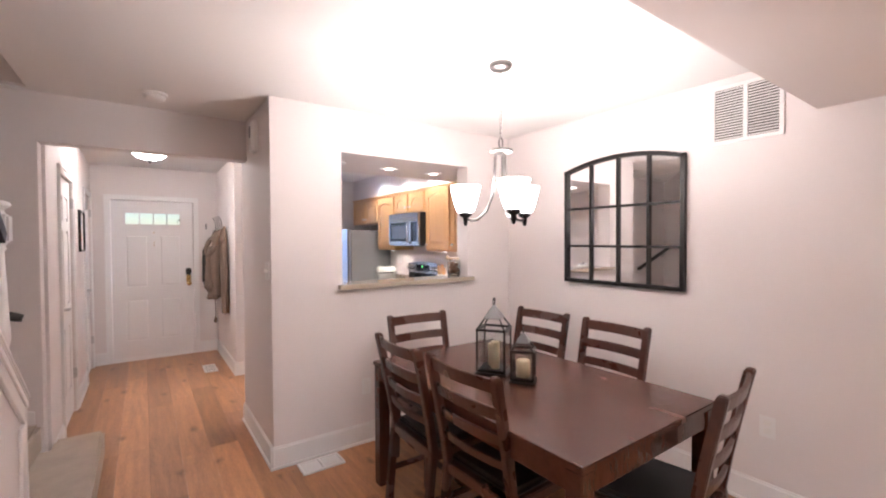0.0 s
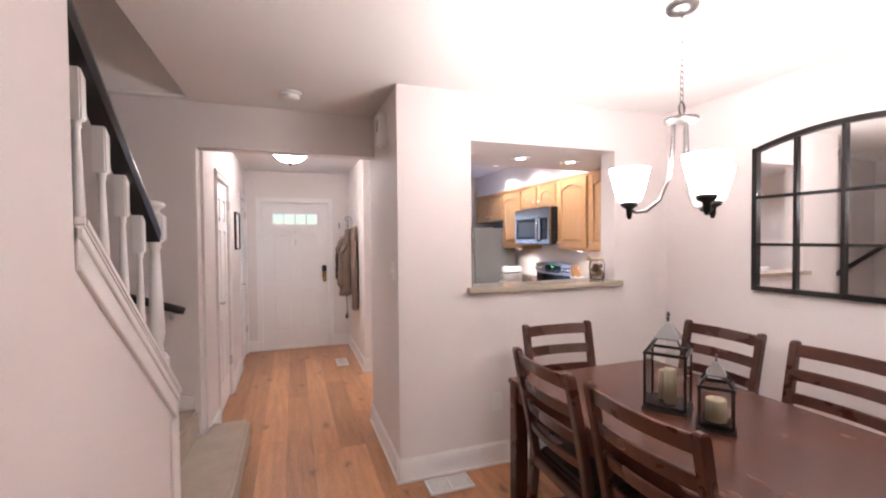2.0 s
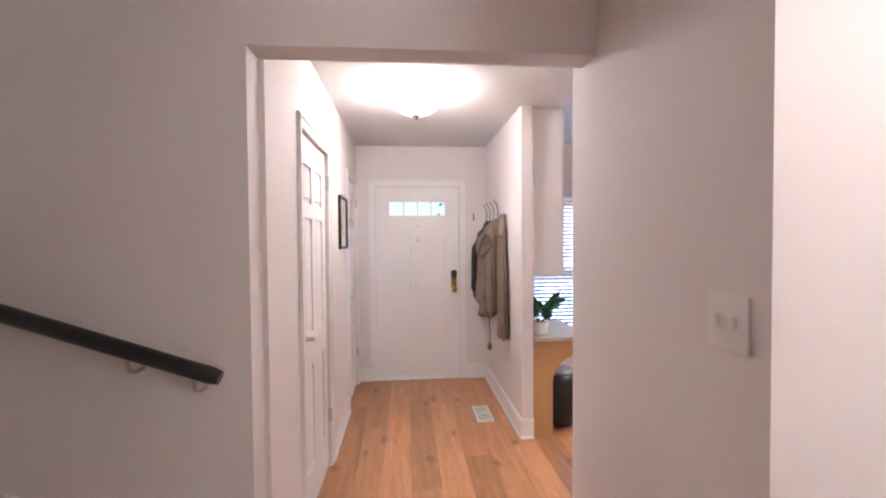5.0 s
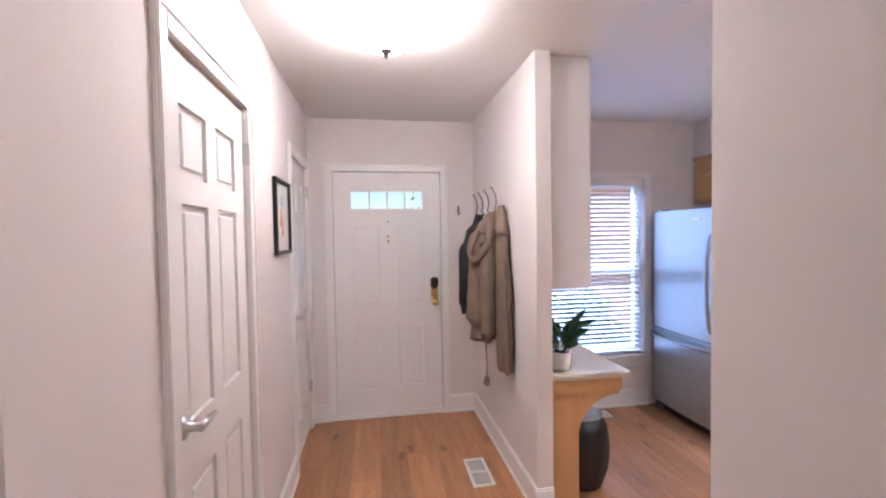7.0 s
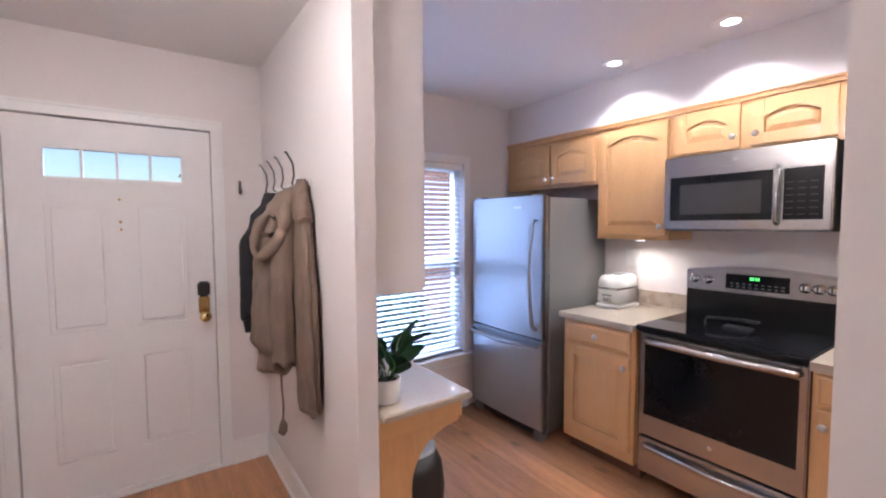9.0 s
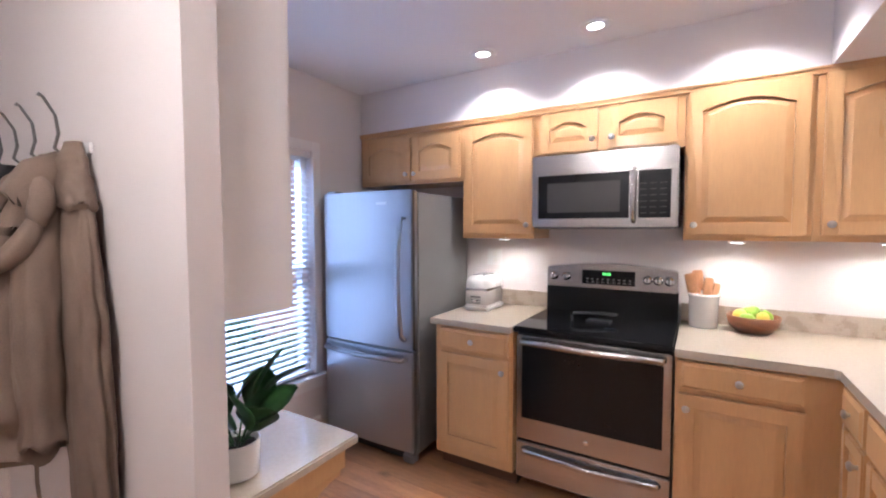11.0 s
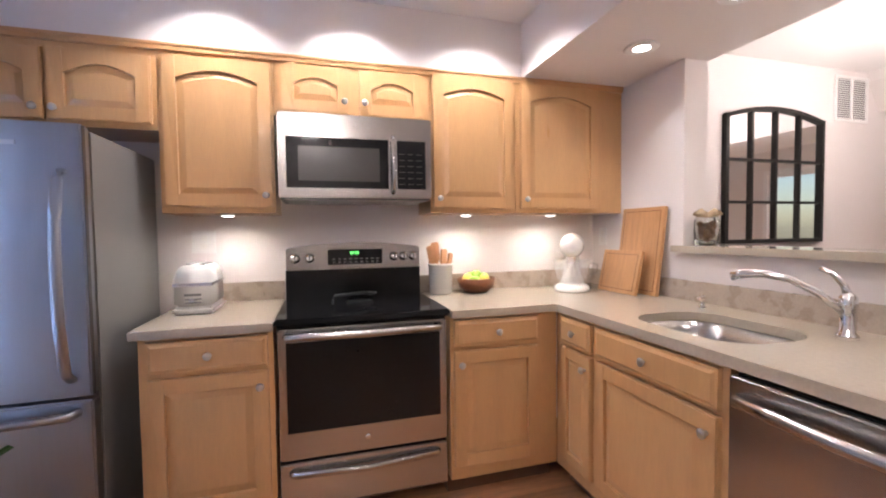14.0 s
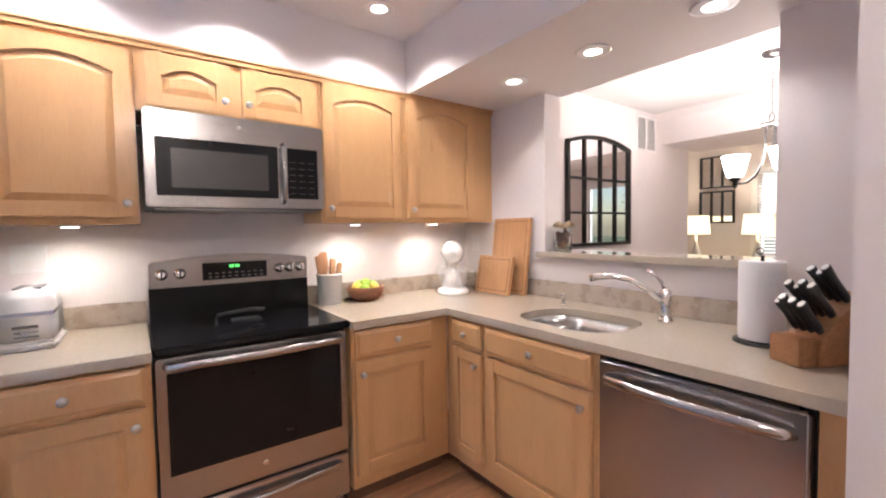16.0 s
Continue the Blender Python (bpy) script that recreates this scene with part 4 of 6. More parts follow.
# sink and tap
sink = thing("sink", (2.45, 4.03, CT1), "undermount stainless steel sink bowl", "sink")
bm = bmesh.new()
loops = []
for inset, z in ((-0.012, CT0 - 0.001), (-0.012, CT0 - 0.004), (0.0, CT0 - 0.004), (0.006, CT0 - 0.1), (0.012, CT0 - 0.15), (0.035, CT0 - 0.17), (0.12, CT0 - 0.176)):
    ring = []
    for x, y in hole:
        ring.append(bm.verts.new((2.455 + (x - 2.455) * (1 - inset / 0.26), 4.0185 + (y - 4.0185) * (1 - inset / 0.193), z)))
    loops.append(ring)
n = len(hole)
for p, q in zip(loops, loops[1:]):
    for k in range(n):
        if p[k] is not p[(k + 1) % n]:
            bm.faces.new((p[k], p[(k + 1) % n], q[(k + 1) % n], q[k])).smooth = True
bm.faces.new(loops[-1])
part("bowl", bm, SINKSTEEL, sink)
part("drain", LATHE([(0.04, 0), (0.042, 0.003), (0.03, 0.004), (0.012, 0.001)], (2.455, 4.0185, CT0 - 0.176)), CHROME, sink)
tap = thing("kitchen_tap", (2.17, 3.79, CT1), "chrome single-lever kitchen tap", "tap")
tx, ty = 2.17, 3.79
part("body", LATHE([(0.03, 0), (0.03, 0.012), (0.022, 0.02), (0.022, 0.09), (0.026, 0.11), (0.024, 0.135), (0.012, 0.148)], (tx, ty, CT1)), CHROME, tap)
part("spout", TUBE([(tx + 0.005, ty + 0.01, CT1 + 0.085), (tx + 0.05, ty + 0.05, CT1 + 0.14), (tx + 0.11, ty + 0.10, CT1 + 0.185), (tx + 0.17, ty + 0.14, CT1 + 0.2), (tx + 0.22, ty + 0.17, CT1 + 0.195), (tx + 0.25, ty + 0.19, CT1 + 0.185)], [0.014, 0.013, 0.012, 0.014, 0.017, 0.016], 14), CHROME, tap)
part("lever", TUBE([(tx, ty, CT1 + 0.14), (tx + 0.015, ty - 0.005, CT1 + 0.17), (tx + 0.05, ty - 0.01, CT1 + 0.205), (tx + 0.085, ty - 0.005, CT1 + 0.222)], [0.014, 0.01, 0.008, 0.009], 12), CHROME, tap)
soap = thing("soap_dispenser", (2.735, 3.765, CT1), "small chrome soap dispenser beside the sink", "soap dispenser")
part("body", LATHE([(0.016, 0), (0.016, 0.006), (0.009, 0.01), (0.008, 0.04), (0.012, 0.045), (0.012, 0.058), (0.003, 0.06)], (2.735, 3.765, CT1), 16), CHROME, soap)
part("nozzle", TUBE([(2.735, 3.765, CT1 + 0.05), (2.725, 3.80, CT1 + 0.05)], 0.006, 8), CHROME, soap)

# dishwasher
dw = thing("dishwasher", (1.85, YN, 0), "stainless steel dishwasher with a bar handle", "dishwasher")
part("body", B((1.552, 2.152, YN + 0.02, 4.27, 0.02, 0.872)), BLACKP, dw)
bm = bmesh.new()
box(bm, 1.556, 2.148, 4.27, 4.316, 0.11, 0.862)
soften(bm, 0.008, 3)
part("door", bm, STEEL, dw, "brushed stainless door")
part("control_strip", B((1.58, 2.12, 4.272, 4.312, 0.8625, 0.870)), BLACKG, dw)
part("handle", TUBE([(2.115, 4.31, 0.80), (2.10, 4.345, 0.803), (2.0, 4.36, 0.804), (1.85, 4.368, 0.804), (1.7, 4.36, 0.804), (1.605, 4.345, 0.803), (1.59, 4.31, 0.80)], 0.014, 12, 1.3), STEEL, dw)
part("kick_plate", B((1.556, 2.148, 4.2, 4.24, 0, 0.1)), BLACKP, dw)

# range
R0, R1, RX = 4.857, 5.612, 3.13
rg = thing("kitchen_range", (3.4, (R0 + R1) / 2, 0), "stainless steel electric range with a black glass top", "range")
part("body", B((RX + 0.03, XK - 0.02, R0, R1, 0.06, 0.885)), BLACKP, rg)
part("cooktop", B((RX - 0.045, 3.66, R0 - 0.003, R1 + 0.003, 0.885, 0.92), bevel=0.008, segments=3), BLACKG, rg, "black glass cooktop")
od = part("oven_door", B((RX - 0.012, RX + 0.03, R0 + 0.006, R1 - 0.006, 0.30, 0.868), bevel=0.006), STEEL, rg, "stainless steel oven door")
part("window", B((RX - 0.0135, RX, R0 + 0.035, R1 - 0.035, 0.415, 0.815), bevel=0.004), BLACKG, od, "dark oven window")
part("badge", LATHE([(0.013, 0), (0.013, 0.002), (0.009, 0.003)], m=Matrix.Translation((RX - 0.012, (R0 + R1) / 2, 0.36)) @ pose(0, 0, 0, 0, -90, 0), n=20), CHROME, od)
part("handle", TUBE([(RX - 0.01, R0 + 0.04, 0.84), (RX - 0.05, R0 + 0.045, 0.842), (RX - 0.058, R0 + 0.2, 0.84), (RX - 0.062, (R0 + R1) / 2, 0.838), (RX - 0.058, R1 - 0.2, 0.84), (RX - 0.05, R1 - 0.045, 0.842), (RX - 0.01, R1 - 0.04, 0.84)], 0.0145, 12, 1.2), STEEL, od)
dr = part("warming_drawer", B((RX - 0.01, RX + 0.03, R0 + 0.006, R1 - 0.006, 0.085, 0.285), bevel=0.005), STEEL, rg, "stainless steel storage drawer")
part("handle", TUBE([(RX - 0.008, R0 + 0.05, 0.245), (RX - 0.03, R0 + 0.06, 0.245), (RX - 0.04, (R0 + R1) / 2, 0.235), (RX - 0.03, R1 - 0.06, 0.245), (RX - 0.008, R1 - 0.05, 0.245)], 0.012, 10, 1.2), STEEL, dr)
yc = (R0 + R1) / 2
top = [(R1 - 0.01 - (R1 - R0 - 0.02) * k / 16, 1.195 + 0.03 * math.sin(math.pi * k / 16)) for k in range(17)]
part("splash_panel", B((3.655, 3.725, R0 + 0.006, R1 - 0.006, 0.915, 1.075)), BLACKG, rg, "black glass back panel")
bm = bmesh.new()
prism(bm, [(R1 - 0.01, 1.075), *top, (R0 + 0.01, 1.075)], "x", 3.64, 3.73)
soften(bm, 0.006)
bp = part("control_panel", bm, STEEL, rg, "stainless steel control panel")
part("display", B((3.636, 3.645, yc - 0.15, yc + 0.15, 1.10, 1.185), bevel=0.002), BLACKG, bp)
for k in range(4):
    part("digit", B((3.6345, 3.637, yc - 0.012 + k * 0.011 - (0.004 if k < 2 else 0), yc - 0.005 + k * 0.011 - (0.004 if k < 2 else 0), 1.157, 1.172)), GREENLED, bp)
for k in range(18):
    part("button", B((3.6352, 3.637, yc - 0.13 + (k % 9) * 0.03, yc - 0.115 + (k % 9) * 0.03, 1.112 + 0.018 * (k // 9), 1.116 + 0.018 * (k // 9))), GREYM, bp)
for dy in (0.32, 0.245, -0.215, -0.27, -0.325):
    kn = part("knob", LATHE([(0.026, 0), (0.026, 0.006), (0.02, 0.008), (0.018, 0.03), (0.012, 0.033)], m=Matrix.Translation((3.64, yc + dy, 1.14)) @ pose(0, 0, 0, 0, -90, 0), n=20), CHROME, bp, "chrome control knob")
    part("grip", B((3.603, 3.612, yc + dy - 0.003, yc + dy + 0.003, 1.124, 1.157)), BLACKP, kn)
rest = thing("spoon_rest", (3.3, 5.2, 0.92), "black wire utensil rest on the cooktop", "spoon rest")
part("wire", TUBE([(3.36, 5.37, 0.924), (3.355, 5.372, 0.95), (3.36, 5.36, 0.968), (3.39, 5.29, 0.97), (3.43, 5.21, 0.968), (3.45, 5.16, 0.962)], [0.005, 0.006, 0.007, 0.007, 0.008, 0.005], 8), BLACKP, rest, "bent black wire stand")
part("base", B((3.37, 3.45, 5.17, 5.30, 0.9205, 0.932), bevel=0.005), BLACKP, rest)
part("spoon", LATHE([(0.004, 0), (0.03, 0.006), (0.036, 0.014), (0.033, 0.014), (0.026, 0.008), (0.004, 0.004)], (3.44, 5.18, 0.952), 20), BLACKP, rest)

# microwave
M0, M1, MX = 4.865, 5.605, 3.345
mw = thing("microwave", (3.5, (M0 + M1) / 2, 1.44), "stainless steel over-the-range microwave", "microwave")
part("body", B((MX + 0.03, XK - 0.005, M0 + 0.004, M1 - 0.004, 1.44, 1.848)), BLACKP, mw)
mf = part("front", B((MX, MX + 0.03, M0, M1, 1.445, 1.846), bevel=0.006), STEEL, mw, "brushed stainless front")
part("window", B((MX - 0.0015, MX + 0.004, 5.085, M1 - 0.035, 1.49, 1.735), bevel=0.002), BLACKG, mf, "dark glass window")
part("screen", B((MX - 0.0022, MX + 0.002, 5.13, M1 - 0.09, 1.525, 1.69), bevel=0.001), DARKMESH, mf, "grey perforated door screen, colour lightened for its reflection")
part("control_panel", B((MX - 0.0015, MX + 0.004, M0 + 0.03, 5.045, 1.49, 1.735), bevel=0.002), BLACKG, mf)
for k in range(18):
    part("key", B((MX - 0.003, MX - 0.001, M0 + 0.05 + (k % 3) * 0.045, M0 + 0.08 + (k % 3) * 0.045, 1.515 + 0.03 * (k // 3), 1.518 + 0.03 * (k // 3))), SCREEN, mf)
part("handle", TUBE([(MX - 0.002, 5.065, 1.475), (MX - 0.03, 5.065, 1.49), (MX - 0.036, 5.065, 1.61), (MX - 0.03, 5.065, 1.73), (MX - 0.002, 5.065, 1.745)], 0.011, 10, 1.2), STEEL, mf)
part("badge", LATHE([(0.01, 0), (0.01, 0.002), (0.006, 0.0025)], m=Matrix.Translation((MX, 5.25, 1.80)) @ pose(0, 0, 0, 0, -90, 0), n=16), CHROME, mf)
part("vent", B((MX + 0.02, XK - 0.05, M0 + 0.03, M1 - 0.03, 1.434, 1.441)), GREYM, mw)

# fridge
F0, F1, FX = 6.215, 6.945, 3.0
fr = thing("fridge", (3.35, (F0 + F1) / 2, 0), "stainless steel bottom-freezer fridge with bowed handle", "fridge")
part("body", B((FX + 0.07, 3.70, F0, F1, 0.05, 1.655), bevel=0.006), GREYM, fr, "grey textured side panels")
def bowed(z0, z1):
    o = [(FX + 0.066, F0), *[(FX + 0.012 - 0.014 * math.sin(math.pi * k / 10), F0 + (F1 - F0) * k / 10) for k in range(11)], (FX + 0.066, F1)]
    return PRISM(o, "z", z0, z1, 0.007)
fd = part("fridge_door", bowed(0.705, 1.668), FSTEEL, fr, "bowed stainless fridge door")
fz = part("freezer_drawer", bowed(0.075, 0.692), FSTEEL, fr, "bowed stainless freezer drawer")
part("handle", TUBE([(FX - 0.0, F0 + 0.055, 0.77), (FX - 0.035, F0 + 0.055, 0.80), (FX - 0.062, F0 + 0.055, 0.98), (FX - 0.066, F0 + 0.055, 1.14), (FX - 0.062, F0 + 0.055, 1.3), (FX - 0.035, F0 + 0.055, 1.47), (FX - 0.0, F0 + 0.055, 1.5)], 0.018, 14, 0.7), FSTEEL, fd, "bowed bar handle")
part("handle", TUBE([(FX, F0 + 0.04, 0.655), (FX - 0.035, F0 + 0.05, 0.652), (FX - 0.055, (F0 + F1) / 2, 0.645), (FX - 0.035, F1 - 0.05, 0.652), (FX, F1 - 0.04, 0.655)], 0.015, 14), FSTEEL, fz, "bowed bar handle")
part("edge_trim", B((FX + 0.012, FX + 0.03, F0 - 0.003, F0 - 0.0005, 0.71, 1.663)), BRONZE, fd, "bronze-toned door edge")
part("badge", B((FX - 0.004, FX + 0.0, F0 + 0.18, F0 + 0.26, 1.585, 1.60)), NICKEL, fd)
part("hinge_cap", B((FX + 0.03, FX + 0.11, F1 - 0.09, F1 - 0.01, 1.668, 1.685), bevel=0.004), GREYM, fr)
for y in (F0 + 0.05, F1 - 0.05):
    part("foot", B((FX + 0.02, FX + 0.09, y - 0.04, y + 0.04, 0, 0.06), bevel=0.01), GREYM, fr)
part("grille", B((FX + 0.05, FX + 0.08, F0 + 0.1, F1 - 0.1, 0.01, 0.07)), BLACKP, fr)

# kitchen window
win = thing("window_1", ((WX0 + WX1) / 2, YW, WZ0), "white double-hung window behind a slatted blind", "window", kind="structure")
part("window_frame", B((WX0, WX0 + 0.05, YW + 0.05, YW + 0.11, WZ0, WZ1), (WX1 - 0.05, WX1, YW + 0.05, YW + 0.11, WZ0, WZ1), (WX0 + 0.05, WX1 - 0.05, YW + 0.05, YW + 0.11, WZ0, WZ0 + 0.05), (WX0 + 0.05, WX1 - 0.05, YW + 0.05, YW + 0.11, WZ1 - 0.05, WZ1),
                       (WX0 + 0.05, WX1 - 0.05, YW + 0.06, YW + 0.1, 1.16, 1.21)), TRIM, win)
part("window_casing", B((WX0 - 0.065, WX0, YW - 0.016, YW, WZ0 - 0.02, WZ1 + 0.065), (WX1, WX1 + 0.065, YW - 0.016, YW, WZ0 - 0.02, WZ1 + 0.065), (WX0, WX1, YW - 0.016, YW, WZ1, WZ1 + 0.065), bevel=0.003), TRIM, win)
part("window_sill", B((WX0 - 0.08, WX1 + 0.07, YW - 0.06, YW + 0.05, WZ0 - 0.025, WZ0), (WX0 - 0.06, WX1 + 0.06, YW - 0.014, YW, WZ0 - 0.1, WZ0 - 0.025), bevel=0.003), TRIM, win)
for z0, z1 in ((WZ0 + 0.05, 1.16), (1.21, WZ1 - 0.05)):
    p = part("pane", B((WX0 + 0.05, WX1 - 0.05, YW + 0.078, YW + 0.082, z0, z1)), PANE, win)
    p.visible_shadow = False
blind = thing("window_blind", ((WX0 + WX1) / 2, YW + 0.03, WZ1), "white horizontal slat blind, slats open", "blind")
part("head_rail", B((WX0 + 0.005, WX1 - 0.005, YW + 0.002, YW + 0.045, WZ1 - 0.045, WZ1 - 0.002), bevel=0.003), SLAT, blind)
bm = bmesh.new()
vs = box(bm, -0.485, 0.485, -0.02, 0.02, -0.0012, 0.0012)
bmesh.ops.rotate(bm, verts=vs, cent=(0, 0, 0), matrix=Matrix.Rotation(radians(14), 3, "X"))
slat_mesh = mesh_of("slat", bm, SLAT)
for k in range(36):
    o = new("slat", slat_mesh)
    o.parent = blind
    o.location = (0, -0.006, -0.07 - k * 0.0385)
part("bottom_rail", B((WX0 + 0.01, WX1 - 0.01, YW + 0.005, YW + 0.042, WZ0 + 0.012, WZ0 + 0.03), bevel=0.003), SLAT, blind)
for x in (WX0 + 0.15, (WX0 + WX1) / 2, WX1 - 0.15):
    part("cord", B((x - 0.001, x + 0.001, YW + 0.002, YW + 0.004, WZ0 + 0.02, WZ1 - 0.04)), SLAT, blind)

# desk-height counter behind the hall wall, white wall cabinet over it
desk = thing("desk_counter", (1.8, 6.0, 0), "low quartz-topped maple counter with a curved support", "counter")
part("slab", B((1.587, 2.02, 5.735, 6.4, 0.722, 0.752), bevel=0.005), STONE, desk, "polished beige quartz top")
part("apron", B((1.587, 1.985, 5.765, 6.38, 0.645, 0.721)), MAPLE, desk, "honey maple apron")
part("support", PRISM([(1.587, 0), (1.735, 0), (1.735, 0.40), *[(1.735 + 0.24 * (1 - math.cos(radians(a))), 0.40 + 0.22 * math.sin(radians(a))) for a in range(10, 91, 10)], (1.975, 0.644), (1.587, 0.644)], "y", 5.775, 5.81, 0.003), MAPLE2, desk, "orange-toned wood support with a curved cut")
part("back_support", B((1.587, 1.70, 6.32, 6.36, 0, 0.644)), MAPLE2, desk)
wc = thing("white_wall_cabinet", (1.71, 6.05, 1.2), "white painted wall cabinet reaching the ceiling", "cabinet")
part("body", B((1.587, 1.825, 5.82, 6.5, 1.2, ZC - 0.002), bevel=0.003), DOORW, wc)
part("door", B((1.826, 1.842, 5.83, 6.49, 1.21, ZC - 0.03), bevel=0.003), DOORW, wc)
bin_ = thing("waste_bin", (1.93, 5.98, 0), "round black waste bin under the desk counter", "waste bin")
part("body", LATHE([(0.10, 0), (0.12, 0.01), (0.155, 0.12), (0.165, 0.24), (0.15, 0.36), (0.12, 0.42)], (1.87, 6.02, 0), 32), BLACKP, bin_)
part("liner", LATHE([(0.121, 0.415), (0.125, 0.43), (0.10, 0.435)], (1.87, 6.02, 0), 24), GREYM, bin_, "grey bin liner")
pot = thing("potted_plant", (1.67, 5.87, 0.752), "fiddle-leaf fig in a white ceramic pot", "plant")
part("pot", LATHE([(0.052, 0), (0.058, 0.004), (0.062, 0.095), (0.06, 0.1), (0.055, 0.098), (0.054, 0.08)], (1.67, 5.87, 0.752), 28), WHITEC, pot, "white ceramic pot")
part("soil", LATHE([(0.0535, 0.07), (0.0535, 0.082), (0.02, 0.085)], (1.67, 5.87, 0.752)), SOIL, pot)
stems = bmesh.new()
rnd = random.Random(5)
for k in range(13):
    a = k * 2.4 + rnd.uniform(-0.3, 0.3)
    up, outw = rnd.uniform(0.06, 0.21), rnd.uniform(0.03, 0.09)
    root = Vector((1.67 + 0.012 * math.cos(a), 5.87 + 0.012 * math.sin(a), 0.83))
    tip = root + Vector((outw * math.cos(a), outw * math.sin(a), up * 0.6))
    tube(stems, [root, (root + tip) / 2 + Vector((0, 0, 0.012)), tip], 0.0025, 5)
    L, W = rnd.uniform(0.105, 0.155), rnd.uniform(0.085, 0.12)
    lb = bmesh.new()
    rows = []
    pitch = rnd.uniform(45, 75)
    for i in range(7):
        f = i / 6
        w = W * (math.sin(math.pi * min(1, 0.06 + 0.9 * f ** 1.25))) ** 0.7
        rows.append([lb.verts.new((L * f, s * w / 2, 0.02 * math.cos(2.2 * f) - 0.018 * f * f + 0.011 * abs(s) * (1 - 0.3 * f))) for s in (-1, -0.5, 0, 0.5, 1)])
    for p, q in zip(rows, rows[1:]):
        for j in range(4):
            lb.faces.new((p[j], p[j + 1], q[j + 1], q[j])).smooth = True
    ret = bmesh.ops.solidify(lb, geom=lb.faces[:], thickness=0.0012)
    m4 = Matrix.Translation(tip) @ pose(0, 0, 0, 0, 0, math.degrees(a)) @ pose(0, 0, 0, rnd.choice((-1, 1)) * rnd.uniform(25, 60), -pitch, 0)
    bmesh.ops.transform(lb, matrix=m4, verts=lb.verts)
    for v in lb.verts:
        v.co.x = max(v.co.x, 1.592)
    part("leaf", lb, LEAF, pot)
part("stems", stems, LEAF, pot)


# counter things
ts = thing("toaster", (3.42, 5.93, CT1), "white rounded two-slice toaster", "toaster")
part("base", B((3.323, 3.587, 5.848, 6.022, CT1 + 0.002, CT1 + 0.035), bevel=0.012, segments=3), WHITEP, ts)
dome = [(5.935 + 0.078 * math.copysign(abs(math.cos(radians(a))) ** 0.6, math.cos(radians(a))), CT1 + 0.12 + 0.105 * math.sin(radians(a)) ** 0.7) for a in range(0, 181, 12)]
bm = PRISM([(6.017, CT1 + 0.03), *dome, (5.853, CT1 + 0.03)], "x", 3.33, 3.58, 0.016)
for f in bm.faces:
    f.smooth = True
part("body", bm, WHITEC, ts, "glossy white enamel body")
part("band", B((3.327, 3.583, 5.856, 6.014, CT1 + 0.13, CT1 + 0.143), bevel=0.001), CHROME, ts, "chrome band round the body")
for z in (0.068, 0.052):
    part("grille", B((3.326, 3.332, 5.90, 5.965, CT1 + z, CT1 + z + 0.005)), GREYM, ts)
part("band", B((3.327, 3.332, 5.90, 5.97, CT1 + 0.085, CT1 + 0.095), bevel=0.001), GREYM, ts)
for y in (5.895, 5.95):
    part("slot", B((3.38, 3.54, y, y + 0.022, CT1 + 0.215, CT1 + 0.2268)), BLACKP, ts)
part("lever", B((3.312, 3.33, 5.92, 5.95, CT1 + 0.06, CT1 + 0.072), bevel=0.004), CHROME, ts)
ts.matrix_basis = Matrix.Translation((3.46, 5.975, CT1))
crock = thing("utensil_crock", (3.62, 4.745, CT1), "white ceramic crock holding wooden kitchen utensils", "utensil crock")
part("crock", LATHE([(0.06, 0), (0.066, 0.004), (0.069, 0.16), (0.074, 0.164), (0.074, 0.178), (0.068, 0.178), (0.063, 0.16), (0.06, 0.02)], (3.62, 4.745, CT1), 32), WHITEC, crock)
for k, (dx, dy, h, w) in enumerate(((-0.02, 0.06, 0.30, 0.055), (0.01, 0.03, 0.32, 0.05), (0.0, -0.02, 0.27, 0.045), (-0.02, -0.05, 0.24, 0.04))):
    bm = bmesh.new()
    tube(bm, [(3.62, 4.745, CT1 + 0.02), (3.62 + dx * 0.7, 4.745 + dy * 0.7, CT1 + h * 0.62)], 0.007, 8)
    hb = bmesh.new()
    vs = box(hb, -0.006, 0.006, -w / 2, w / 2, -0.06, 0.05)
    soften(hb, 0.005, 2)
    bmesh.ops.transform(hb, matrix=Matrix.Translation((3.62 + dx * 0.95, 4.745 + dy * 0.95, CT1 + h * 0.78)) @ pose(0, 0, 0, -math.degrees(math.atan2(dy, h)), math.degrees(math.atan2(dx, h)), 10 * k), verts=hb.verts)
    part("utensil", bm, UTENSIL, crock)
    part("paddle", hb, UTENSIL, crock)
bowl = thing("fruit_bowl", (3.60, 4.53, CT1), "turned wooden bowl of green apples and lemons", "bowl")
part("bowl", LATHE([(0.055, 0), (0.07, 0.004), (0.105, 0.04), (0.115, 0.085), (0.109, 0.086), (0.098, 0.045), (0.06, 0.014), (0.005, 0.012)], (3.60, 4.53, CT1), 36), BOWLW, bowl)
